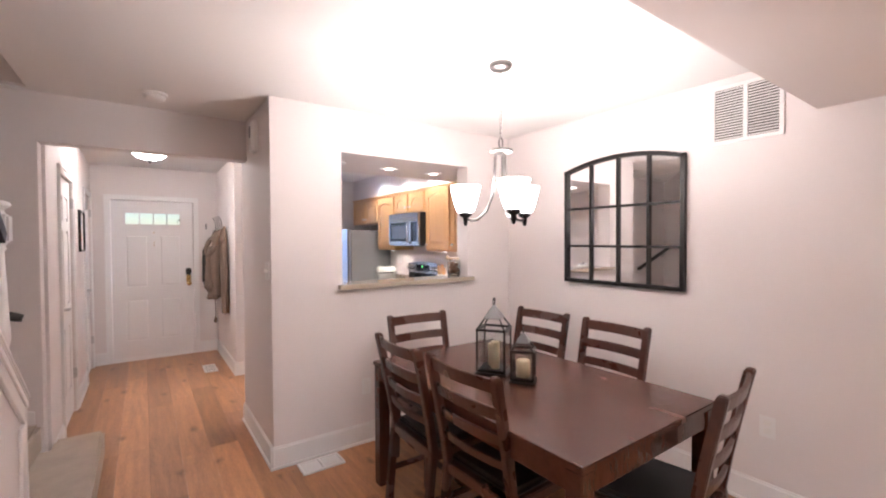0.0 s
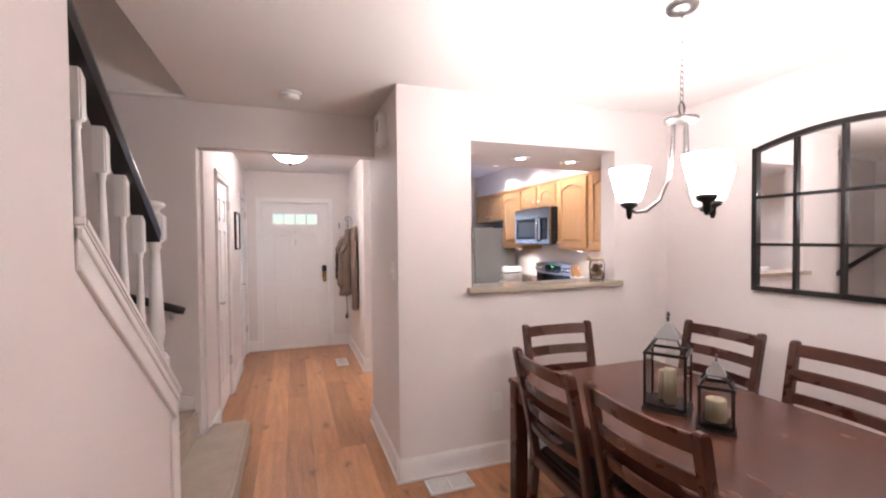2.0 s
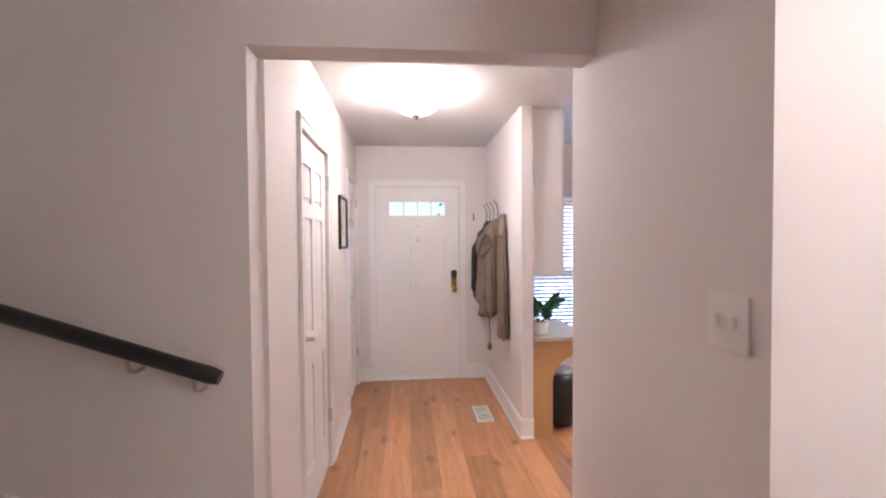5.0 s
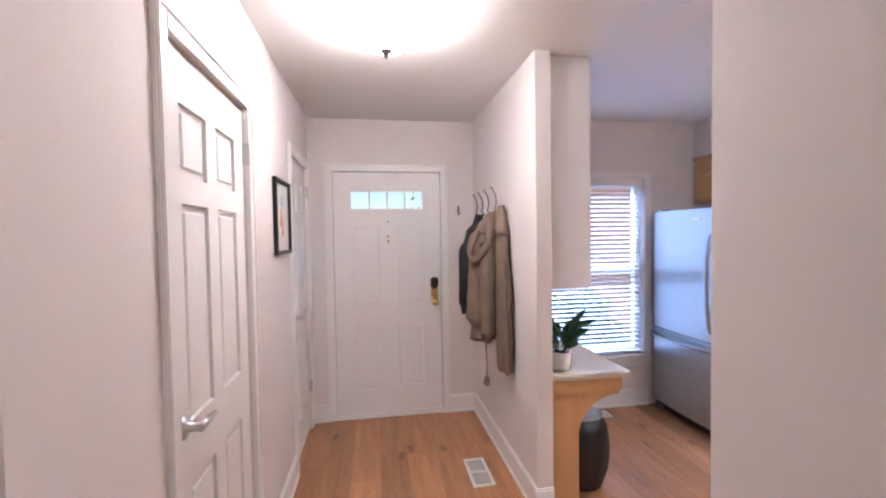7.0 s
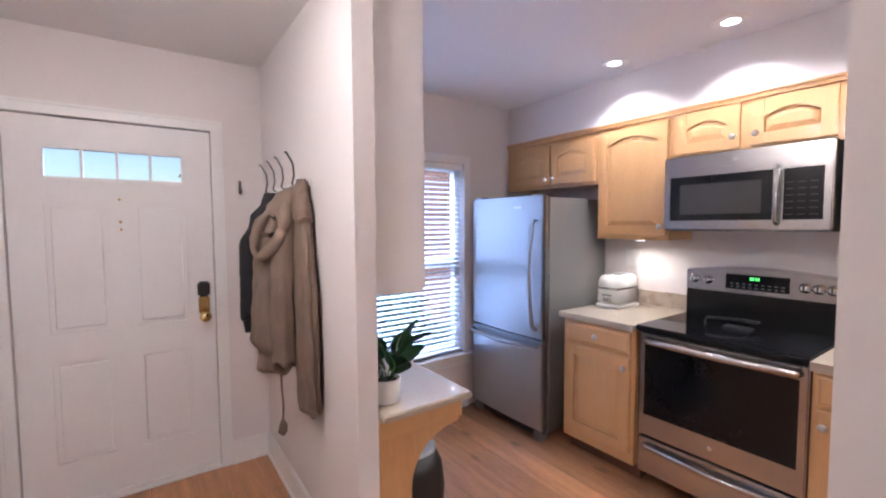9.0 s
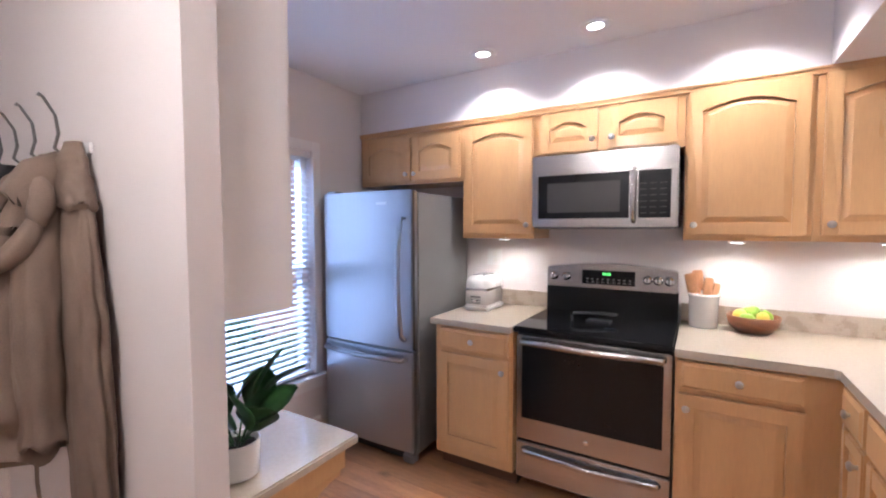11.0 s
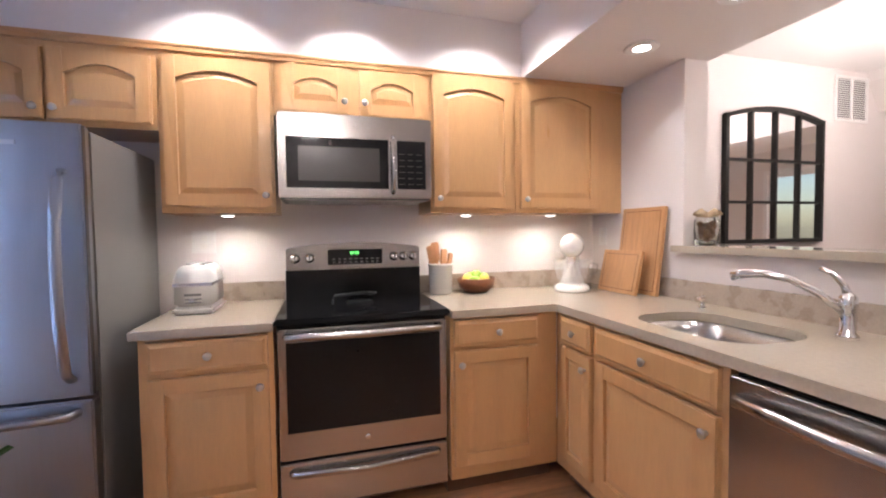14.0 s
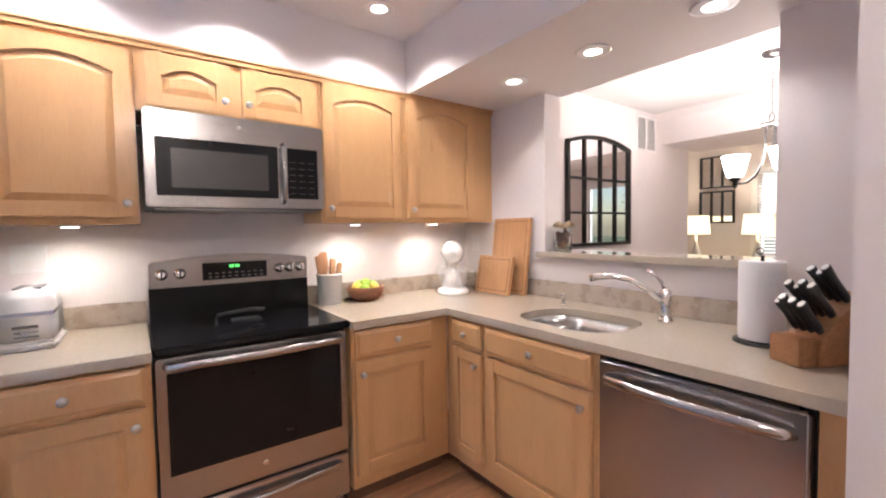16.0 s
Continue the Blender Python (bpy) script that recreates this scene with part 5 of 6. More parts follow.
for k, (dx, dy, dz, m_) in enumerate(((-0.05, 0.03, 0.075, LIME), (0.0, -0.05, 0.085, LIME), (-0.045, -0.035, 0.08, LEMON), (0.05, 0.02, 0.085, LIME), (0.0, 0.055, 0.08, LEMON), (0.0, 0.0, 0.1, LIME))):
    bm = bmesh.new()
    bmesh.ops.create_uvsphere(bm, u_segments=16, v_segments=10, radius=0.033)
    for v in bm.verts:
        v.co.z *= 0.9 - 0.25 * math.exp(-(v.co.x ** 2 + v.co.y ** 2) / 0.0002) * (1 if v.co.z > 0 else 0.4)
    for f in bm.faces:
        f.smooth = True
    bmesh.ops.transform(bm, matrix=pose(3.60 + dx, 4.53 + dy, CT1 + dz, 40 * k, 25 * k, 0), verts=bm.verts)
    part("fruit", bm, m_, bowl)
mx, my = 3.50, 3.94
mixer = thing("stand_mixer", (mx, my, CT1), "white tilt-head stand mixer with a glass bowl", "stand mixer")
mm = Matrix.Translation((mx, my, CT1)) @ pose(0, 0, 0, 0, 0, 145)
part("base", LATHE([(0.10, 0), (0.105, 0.008), (0.101, 0.022), (0.086, 0.033), (0.01, 0.037)], m=mm @ Matrix.Translation((0.03, 0, 0)) @ Matrix.Diagonal((1.4, 1, 1, 1)), n=36), WHITEC, mixer)
bm = bmesh.new()
tube(bm, [(-0.065, 0, 0.02), (-0.072, 0, 0.10), (-0.07, 0, 0.19), (-0.05, 0, 0.24)], [0.075, 0.05, 0.042, 0.05], 18)
bmesh.ops.transform(bm, matrix=mm, verts=bm.verts)
part("column", bm, WHITEC, mixer)
bm = bmesh.new()
tube(bm, [(-0.115, 0, 0.262), (-0.10, 0, 0.262), (-0.06, 0, 0.265), (0.02, 0, 0.27), (0.09, 0, 0.265), (0.135, 0, 0.255), (0.15, 0, 0.253)], [0.025, 0.058, 0.069, 0.072, 0.066, 0.05, 0.02], 20)
bmesh.ops.transform(bm, matrix=mm, verts=bm.verts)
part("head", bm, WHITEC, mixer)
part("band", LATHE([(0.0675, -0.005), (0.069, 0), (0.0675, 0.005)], m=mm @ pose(0.082, 0, 0.266, 0, 90, 0), n=24), CHROME, mixer)
part("shaft", LATHE([(0.022, 0.165), (0.024, 0.2), (0.03, 0.212)], m=mm @ Matrix.Translation((0.08, 0, 0))), CHROME, mixer)
part("whisk", LATHE([(0.004, 0.07), (0.02, 0.085), (0.022, 0.115), (0.008, 0.165)], m=mm @ Matrix.Translation((0.08, 0, 0)), n=8), WHITEC, mixer)
gb = part("bowl", LATHE([(0.05, 0.036), (0.058, 0.04), (0.088, 0.08), (0.103, 0.14), (0.108, 0.185), (0.104, 0.185), (0.099, 0.14), (0.085, 0.083), (0.05, 0.044), (0.005, 0.042)], m=mm @ Matrix.Translation((0.08, 0, 0)), n=32), BOWLGLASS, mixer, "clear glass mixing bowl")
part("bowl_handle", TUBE([mm @ Vector((0.08, 0.103, 0.17)), mm @ Vector((0.08, 0.145, 0.16)), mm @ Vector((0.08, 0.14, 0.11)), mm @ Vector((0.08, 0.095, 0.095))], 0.007, 8), BOWLGLASS, mixer)
part("knob", LATHE([(0.012, 0), (0.012, 0.014), (0.006, 0.016)], m=mm @ pose(-0.03, -0.062, 0.262, 90, 0, 0), n=12), CHROME, mixer)


def leaning_board(x0, x1, h, th, y, lean, label, groove):
    b = thing("cutting_board", ((x0 + x1) / 2, y, CT1), label, "cutting board", "leaning cutting boards")
    m4 = Matrix.Translation(((x0 + x1) / 2, y, CT1 + 0.003)) @ pose(0, 0, 0, lean, 0, 0)
    w = x1 - x0
    n = max(4, round(w / 0.045))
    for k in range(n):
        bm = B((-w / 2 + w * k / n, -w / 2 + w * (k + 1) / n, -th, 0, 0, h), bevel=0.0012, segments=1)
        bmesh.ops.transform(bm, matrix=m4, verts=bm.verts)
        part("strip", bm, BOARD, b)
    if groove:
        bm = B((-w / 2 + 0.02, w / 2 - 0.02, -0.0005, 0.0012, 0.02, 0.024), (-w / 2 + 0.02, w / 2 - 0.02, -0.0005, 0.0012, h - 0.024, h - 0.02), (-w / 2 + 0.02, -w / 2 + 0.024, -0.0005, 0.0012, 0.024, h - 0.024), (w / 2 - 0.024, w / 2 - 0.02, -0.0005, 0.0012, 0.024, h - 0.024))
        bmesh.ops.transform(bm, matrix=m4, verts=bm.verts)
        part("groove", bm, BOWLW, b)


leaning_board(3.07, 3.39, 0.485, 0.024, 3.715, 7, "tall oiled wooden cutting board leaning on the wall", True)
leaning_board(3.13, 3.44, 0.245, 0.02, 3.80, 12, "small oiled wooden cutting board leaning on a taller one", True)
pt = thing("paper_towel_holder", (1.80, 3.86, CT1), "paper towel roll on a black stand", "paper towel")
part("base", LATHE([(0.085, 0), (0.085, 0.008), (0.08, 0.012)], (1.80, 3.86, CT1), 32), IRON, pt)
part("roll", LATHE([(0.02, 0.013), (0.068, 0.014), (0.07, 0.02), (0.07, 0.286), (0.068, 0.291), (0.02, 0.291), (0.02, 0.02)], (1.80, 3.86, CT1), 36), PAPER, pt, "white paper towel roll")
part("rod", TUBE([(1.80, 3.86, CT1), (1.80, 3.86, CT1 + 0.31)], 0.006, 8), IRON, pt)
part("arm", TUBE([(1.87, 3.82, CT1 + 0.005), (1.875, 3.815, CT1 + 0.12), (1.875, 3.815, CT1 + 0.22)], 0.004, 8), IRON, pt)
kb = thing("knife_block", (1.60, 3.96, CT1), "wooden knife block full of black-handled knives", "knife block")
km = Matrix.Translation((1.60, 3.94, CT1)) @ pose(0, 0, 0, 0, 0, -118)
bm = bmesh.new()
prism(bm, [(-0.11, 0.0), (0.10, 0.0), (0.10, 0.07), (0.06, 0.11), (-0.05, 0.215), (-0.11, 0.16)], "y", -0.055, 0.055)
soften(bm, 0.003, 2)
bmesh.ops.transform(bm, matrix=km @ pose(0, 0, 0, 0, 0, 180), verts=bm.verts)
part("block", bm, BLOCKW, kb)
bm = B((-0.16, -0.10, -0.05, 0.05, 0.0, 0.085), bevel=0.004)
bmesh.ops.transform(bm, matrix=km, verts=bm.verts)
part("steak_block", bm, BLOCKW, kb)
for k in range(11):
    r, c = divmod(k, 4)
    yy = -0.036 + 0.024 * c + (0.006 if r % 2 else 0)
    base_ = Vector((-0.075 + 0.045 * r, yy, 0.10 + 0.045 * r))
    d = Vector((-0.62, 0, 0.78))
    ln = 0.11 + 0.01 * (k % 3)
    bm = bmesh.new()
    tube(bm, [km @ (base_ + d * s) for s in (0.0, 0.02, ln * 0.6, ln)], [0.008, 0.0095, 0.0085, 0.011], 8, 1.5)
    kn = part("knife_handle", bm, BLACKP, kb, "black riveted knife handle")
    bm = bmesh.new()
    tube(bm, [km @ (base_ + d * s) for s in (ln * 0.985, ln + 0.003)], 0.0085, 8, 1.4)
    part("cap", bm, NICKEL, kn)
jar = thing("glass_jar", (2.90, 3.56, OZ0 + 0.035), "glass jar of walnuts with a burlap bow", "jar")
jm = (2.90, 3.56, OZ0 + 0.036)
part("jar", LATHE([(0.05, 0), (0.056, 0.006), (0.057, 0.12), (0.045, 0.145), (0.045, 0.16), (0.042, 0.16), (0.042, 0.145), (0.053, 0.118), (0.052, 0.01), (0.004, 0.008)], jm, 28), GLASS, jar, "clear glass jar")
for k in range(26):
    bm = bmesh.new()
    bmesh.ops.create_icosphere(bm, subdivisions=2, radius=0.0155)
    for v in bm.verts:
        v.co *= 1 + 0.12 * noise.noise(v.co * 120 + Vector((k, 0, 0)))
    a, r = k * 2.4, 0.034 * math.sqrt(((k * 7) % 9) / 9 + 0.08)
    bmesh.ops.translate(bm, verts=bm.verts, vec=(jm[0] + r * math.cos(a), jm[1] + r * math.sin(a), jm[2] + 0.026 + 0.0033 * k))
    part("walnut", bm, NUTS, jar)
part("ribbon", LATHE([(0.046, 0.142), (0.049, 0.146), (0.049, 0.156), (0.046, 0.16)], jm, 24), BURLAP, jar)
for s in (-1, 1):
    part("bow", TUBE([(jm[0] - 0.03, jm[1] + 0.03, jm[2] + 0.15), (jm[0] - 0.045 + 0.02 * s, jm[1] + 0.045 + 0.02 * s, jm[2] + 0.172), (jm[0] - 0.045 + 0.04 * s, jm[1] + 0.045 + 0.04 * s, jm[2] + 0.16), (jm[0] - 0.033, jm[1] + 0.033, jm[2] + 0.148)], 0.007, 8, 1.8), BURLAP, jar)


# ---- dining room ----
table = thing("dining_table", (2.31, 2.19, 0), "dark mahogany dining table with a polished top", "table")
T0, T1, T2, T3 = 1.815, 2.80, 1.415, 2.95
part("tabletop", B((T0, T1, T2, T3, 0.735, 0.762), bevel=0.004), MAHOG, table, "polished mahogany tabletop")
part("apron", B((T0 + 0.015, T1 - 0.015, T2 + 0.015, T2 + 0.04, 0.65, 0.735), (T0 + 0.015, T1 - 0.015, T3 - 0.04, T3 - 0.015, 0.65, 0.735), (T0 + 0.015, T0 + 0.04, T2 + 0.04, T3 - 0.04, 0.65, 0.735), (T1 - 0.04, T1 - 0.015, T2 + 0.04, T3 - 0.04, 0.65, 0.735)), MAHOG, table)
for x in (T0 + 0.006, T1 - 0.076):
    for y in (T2 + 0.006, T3 - 0.076):
        part("leg", B((x, x + 0.07, y, y + 0.07, 0, 0.7345), bevel=0.004), MAHOG, table)

chair = thing("dining_chair", (0, 0, 0), "dark mahogany ladder-back dining chair with a black seat", "chair", "chairs round the table")


def slat_bent(z0, z1, y0, y1, wide, bow, th=0.016):
    """A back slat, bowed backwards."""
    bm = bmesh.new()
    n = 8
    rows = []
    for k in range(n + 1):
        u = -1 + 2 * k / n
        b = -bow * (1 - u * u)
        rows.append([bm.verts.new(q) for q in ((u * wide / 2, y0 + b, z0), (u * wide / 2, y0 + b - th, z0), (u * wide / 2, y1 + b - th, z1), (u * wide / 2, y1 + b, z1))])
    for p, q in zip(rows, rows[1:]):
        for j in range(4):
            bm.faces.new((p[j], p[(j + 1) % 4], q[(j + 1) % 4], q[j]))
    bm.faces.new(rows[0])
    bm.faces.new(rows[-1][::-1])
    soften(bm, 0.003, 2)
    return bm


lean = lambda z: -0.185 - 0.10 * max(0, (z - 0.45) / 0.53) ** 1.15
for s in (-1, 1):
    bm = bmesh.new()
    zs = (0, 0.25, 0.45, 0.6, 0.75, 0.87, 0.965, 0.98)
    rows = []
    for z in zs:
        y = lean(z) - (0.045 * (1 - z / 0.45) if z < 0.45 else 0)
        hw = 0.019 if z < 0.97 else 0.015
        dp = 0.02 if z < 0.97 else 0.014
        x = s * (0.205 + 0.012 * z)
        rows.append([bm.verts.new(q) for q in ((x - hw, y - dp, z), (x + hw, y - dp, z), (x + hw, y + dp, z), (x - hw, y + dp, z))])
    for p, q in zip(rows, rows[1:]):
        for j in range(4):
            bm.faces.new((p[j], p[(j + 1) % 4], q[(j + 1) % 4], q[j]))
    bm.faces.new(rows[0][::-1])
    bm.faces.new(rows[-1])
    soften(bm, 0.004, 2)
    part("back_post", bm, MAHOG2, chair)
    part("leg", PRISM([(0.19, 0), (0.222, 0), (0.228, 0.44), (0.186, 0.44)], "x", s * 0.205 - 0.019, s * 0.205 + 0.019, 0.003), MAHOG2, chair)
    part("stretcher", B((s * 0.205 - 0.01, s * 0.205 + 0.01, -0.2, 0.2, 0.17, 0.2), bevel=0.003), MAHOG2, chair)
part("stretcher", B((-0.2, 0.2, 0.02, 0.045, 0.172, 0.198), bevel=0.003), MAHOG2, chair)
part("seat_frame", B((-0.222, 0.222, -0.2, 0.23, 0.395, 0.445), bevel=0.005), MAHOG2, chair)
bm = bmesh.new()
box(bm, -0.21, 0.21, -0.175, 0.225, 0.44, 0.482)
soften(bm, 0.018, 4)
part("seat", bm, LEATHER, chair, "black leather seat pad")
for z0, z1 in ((0.905, 0.965), (0.79, 0.845), (0.68, 0.73), (0.575, 0.615)):
    part("slat", slat_bent(z0, z1, lean(z0) + 0.012, lean(z1) + 0.012, 0.43, 0.028), MAHOG2, chair, "bowed ladder slat")
chair.matrix_basis = pose(2.03, 2.52, 0, 0, 0, -92)
for m4 in (pose(2.04, 2.0, 0, 0, 0, -88), pose(2.83, 2.72, 0, 0, 0, 92), pose(2.83, 2.135, 0, 0, 0, 89), pose(2.27, 2.90, 0, 0, 0, 177), pose(2.42, 1.49, 0, 0, 0, 9)):
    copy_thing(chair, m4)


def lantern(x, y, turn, w, h, candles, label):
    l = thing("candle_lantern", (x, y, 0.762), label, "lantern", "black metal lanterns")
    m4 = Matrix.Translation((x, y, 0.762)) @ pose(0, 0, 0, 0, 0, turn)
    hw, body = w / 2, h * 0.56

    def lp(name, bm, material, lab=""):
        bmesh.ops.transform(bm, matrix=m4, verts=bm.verts)
        return part(name, bm, material, l, lab)
    lp("base", B((-hw - 0.012, hw + 0.012, -hw - 0.012, hw + 0.012, 0, 0.012), (-hw, hw, -hw, hw, 0.012, 0.028), bevel=0.003), IRON)
    for sx in (-1, 1):
        for sy in (-1, 1):
            lp("post", B((sx * hw - 0.005, sx * hw + 0.005, sy * hw - 0.005, sy * hw + 0.005, 0.02, body), bevel=0.001), IRON)
            lp("roof_bar", TUBE([(sx * hw, sy * hw, body), (sx * hw * 0.5, sy * hw * 0.5, body + h * 0.15)], 0.005, 6), IRON)
    lp("top_frame", B((-hw - 0.006, hw + 0.006, -hw - 0.006, -hw + 0.006, body - 0.006, body + 0.006), (-hw - 0.006, hw + 0.006, hw - 0.006, hw + 0.006, body - 0.006, body + 0.006), (-hw - 0.006, -hw + 0.006, -hw + 0.006, hw - 0.006, body - 0.006, body + 0.006), (hw - 0.006, hw + 0.006, -hw + 0.006, hw - 0.006, body - 0.006, body + 0.006)), IRON)
    bm = bmesh.new()
    a, z0, z1 = hw * 0.62, body + h * 0.145, body + h * 0.29
    lo = [bm.verts.new((sx * a, sy * a, z0)) for sx, sy in ((-1, -1), (1, -1), (1, 1), (-1, 1))]
    lo2 = [bm.verts.new((sx * a, sy * a, z0 - 0.006)) for sx, sy in ((-1, -1), (1, -1), (1, 1), (-1, 1))]
    hi = [bm.verts.new((sx * 0.008, sy * 0.008, z1)) for sx, sy in ((-1, -1), (1, -1), (1, 1), (-1, 1))]
    for k in range(4):
        bm.faces.new((lo[k], lo[(k + 1) % 4], hi[(k + 1) % 4], hi[k]))
        bm.faces.new((lo2[k], lo2[(k + 1) % 4], lo[(k + 1) % 4], lo[k]))
    bm.faces.new(hi)
    bm.faces.new(lo2[::-1])
    lp("roof", bm, GREYM, "grey metal pyramid roof")
    r = h * 0.045
    lp("ring", TUBE([(r * math.cos(t), 0, z1 + r + 0.004 + r * math.sin(t)) for t in [2 * math.pi * k / 16 for k in range(17)]], 0.0035, 6), IRON)
    for sx, sy in ((0, -1), (0, 1), (-1, 0), (1, 0)):
        g = lp("pane", B((-hw + 0.006, hw - 0.006, sy * hw - 0.001, sy * hw + 0.001, 0.03, body - 0.007) if sx == 0 else (sx * hw - 0.001, sx * hw + 0.001, -hw + 0.006, hw - 0.006, 0.03, body - 0.007)), GLASS)
        g.visible_shadow = False
    for cx, cy, cr, chh in candles:
        lp("candle", LATHE([(cr, 0.029), (cr, 0.029 + chh - 0.004), (cr - 0.004, 0.029 + chh), (0.004, 0.025 + chh)], (cx, cy, 0), 24), WAX, "ivory pillar candle")
        lp("wick", TUBE([(cx, cy, 0.025 + chh), (cx + 0.001, cy, 0.037 + chh)], 0.0012, 5), IRON)


lantern(2.275, 2.345, 33, 0.155, 0.44, [(-0.022, -0.012, 0.024, 0.15), (0.028, 0.02, 0.022, 0.125)], "tall black metal lantern with two ivory candles on the table")
lantern(2.285, 2.13, 38, 0.11, 0.30, [(0, 0, 0.036, 0.085)], "small black metal lantern with one ivory candle on the table")

# arched window-pane mirror
MY0, MY1, MZ0, MZ1, MP = 1.865, 2.795, 1.17, 2.045, 2.118
mir = thing("wall_mirror", (XM, (MY0 + MY1) / 2, MZ0), "arched black metal window-pane mirror on the wall", "mirror")
mtop = lambda y: MZ1 + (MP - MZ1) * (1 - (2 * (y - MY0) / (MY1 - MY0) - 1) ** 2)
ysm = [MY0 + (MY1 - MY0) * k / 16 for k in range(17)]
part("backing", PRISM([(MY0, MZ0), (MY1, MZ0)] + [(y, mtop(y)) for y in ysm[::-1]], "x", XM - 0.008, XM - 0.001), IRON, mir)
bm = bmesh.new()
fw = 0.028
box(bm, XM - 0.036, XM - 0.008, MY0, MY0 + fw, MZ0, MZ1 + 0.006)
box(bm, XM - 0.036, XM - 0.008, MY1 - fw, MY1, MZ0, MZ1 + 0.006)
box(bm, XM - 0.036, XM - 0.008, MY0 + fw, MY1 - fw, MZ0, MZ0 + fw)
for a, b in zip(ysm, ysm[1:]):
    prism(bm, [(a, mtop(a) - fw), (b, mtop(b) - fw), (b, mtop(b)), (a, mtop(a))], "x", XM - 0.036, XM - 0.008)
part("frame", bm, IRON, mir, "black metal outer frame")
cols = [MY0 + fw * 0.5 + (MY1 - MY0 - fw) * k / 4 for k in range(5)]
rowz = [MZ0 + fw * 0.5, MZ0 + 0.285, MZ0 + 0.575]
bar = 0.009
for y in cols[1:4]:
    part("mullion", B((XM - 0.032, XM - 0.008, y - bar, y + bar, MZ0 + fw, mtop(y) - fw * 0.7)), IRON, mir)
for z in rowz[1:]:
    for a, b in zip(cols, cols[1:]):
        part("glazing_bar", B((XM - 0.031, XM - 0.008, a + bar, b - bar, z - bar, z + bar)), IRON, mir)
for k in range(4):
    for j in range(3):
        a, b = cols[k] + bar, cols[k + 1] - bar
        z0 = rowz[j] + bar
        if j < 2:
            o = [(a, z0), (b, z0), (b, rowz[j + 1] - bar), (a, rowz[j + 1] - bar)]
        else:
            o = [(a, z0), (b, z0)] + [(b + (a - b) * q / 4, mtop(b + (a - b) * q / 4) - fw * 0.8) for q in range(5)]
        part("pane", PRISM(o, "x", XM - 0.014, XM - 0.0082), MIRROR, mir, "mirror pane")

# ---- hall ----
P0, P1, PZ0, PZ1 = 5.965, 6.34, 1.41, 1.82
pic = thing("framed_picture", (HL, (P0 + P1) / 2, PZ0), "black-framed watercolour print on the hall wall", "picture")
part("frame", B((HL + 0.0005, HL + 0.022, P0, P0 + 0.02, PZ0, PZ1), (HL + 0.0005, HL + 0.022, P1 - 0.02, P1, PZ0, PZ1), (HL + 0.0005, HL + 0.022, P0 + 0.02, P1 - 0.02, PZ0, PZ0 + 0.02), (HL + 0.0005, HL + 0.022, P0 + 0.02, P1 - 0.02, PZ1 - 0.02, PZ1)), IRON, pic)
part("print", B((HL + 0.0005, HL + 0.006, P0 + 0.02, P1 - 0.02, PZ0 + 0.02, PZ1 - 0.02)), ART, pic)
rnd = random.Random(2)
for cy, cz, r, m_ in ((6.14, 1.59, 0.05, CORAL), (6.17, 1.54, 0.035, CORAL), (6.13, 1.64, 0.03, CORAL), (6.16, 1.70, 0.045, BLUEW)):
    o = [(cy + r * rnd.uniform(0.6, 1.1) * math.cos(2 * math.pi * k / 14), cz + r * rnd.uniform(0.6, 1.1) * math.sin(2 * math.pi * k / 14)) for k in range(14)]
    part("wash", PRISM(o, "x", HL + 0.006, HL + 0.0066 + 0.0001 * cz), m_, pic)


def hook(parent, x, y, z, out=Vector((-1, 0, 0)), name="hook"):
    side = Vector((0, 0, 1))
    p = Vector((x, y, z))
    part(name, TUBE([p + out * 0.004 - side * 0.02, p + out * 0.035 - side * 0.035, p + out * 0.06 - side * 0.01, p + out * 0.05 + side * 0.03, p + out * 0.055 + side * 0.08, p + out * 0.08 + side * 0.125, p + out * 0.09 + side * 0.13], [0.005, 0.005, 0.0045, 0.0045, 0.004, 0.004, 0.006], 8), BRONZE, parent)


rack = thing("coat_hooks", (1.50, 6.5, 1.68), "row of dark metal double coat hooks on the wall", "coat hooks")
part("rail", B((1.49, 1.4995, 6.24, 6.86, 1.655, 1.685), bevel=0.002), TRIM, rack, "white mounting board")
for y in (6.3, 6.48, 6.64, 6.8):
    hook(rack, 1.492, y, 1.675)
kh = thing("key_hook", (1.37, YE, 1.70), "small dark metal key hook beside the front door", "hook")
part("plate", B((1.362, 1.378, YE - 0.004, YE, 1.67, 1.75), bevel=0.002), BRONZE, kh)
part("hook", TUBE([(1.37, YE - 0.004, 1.70), (1.37, YE - 0.03, 1.675), (1.37, YE - 0.04, 1.69)], 0.005, 8), BRONZE, kh)


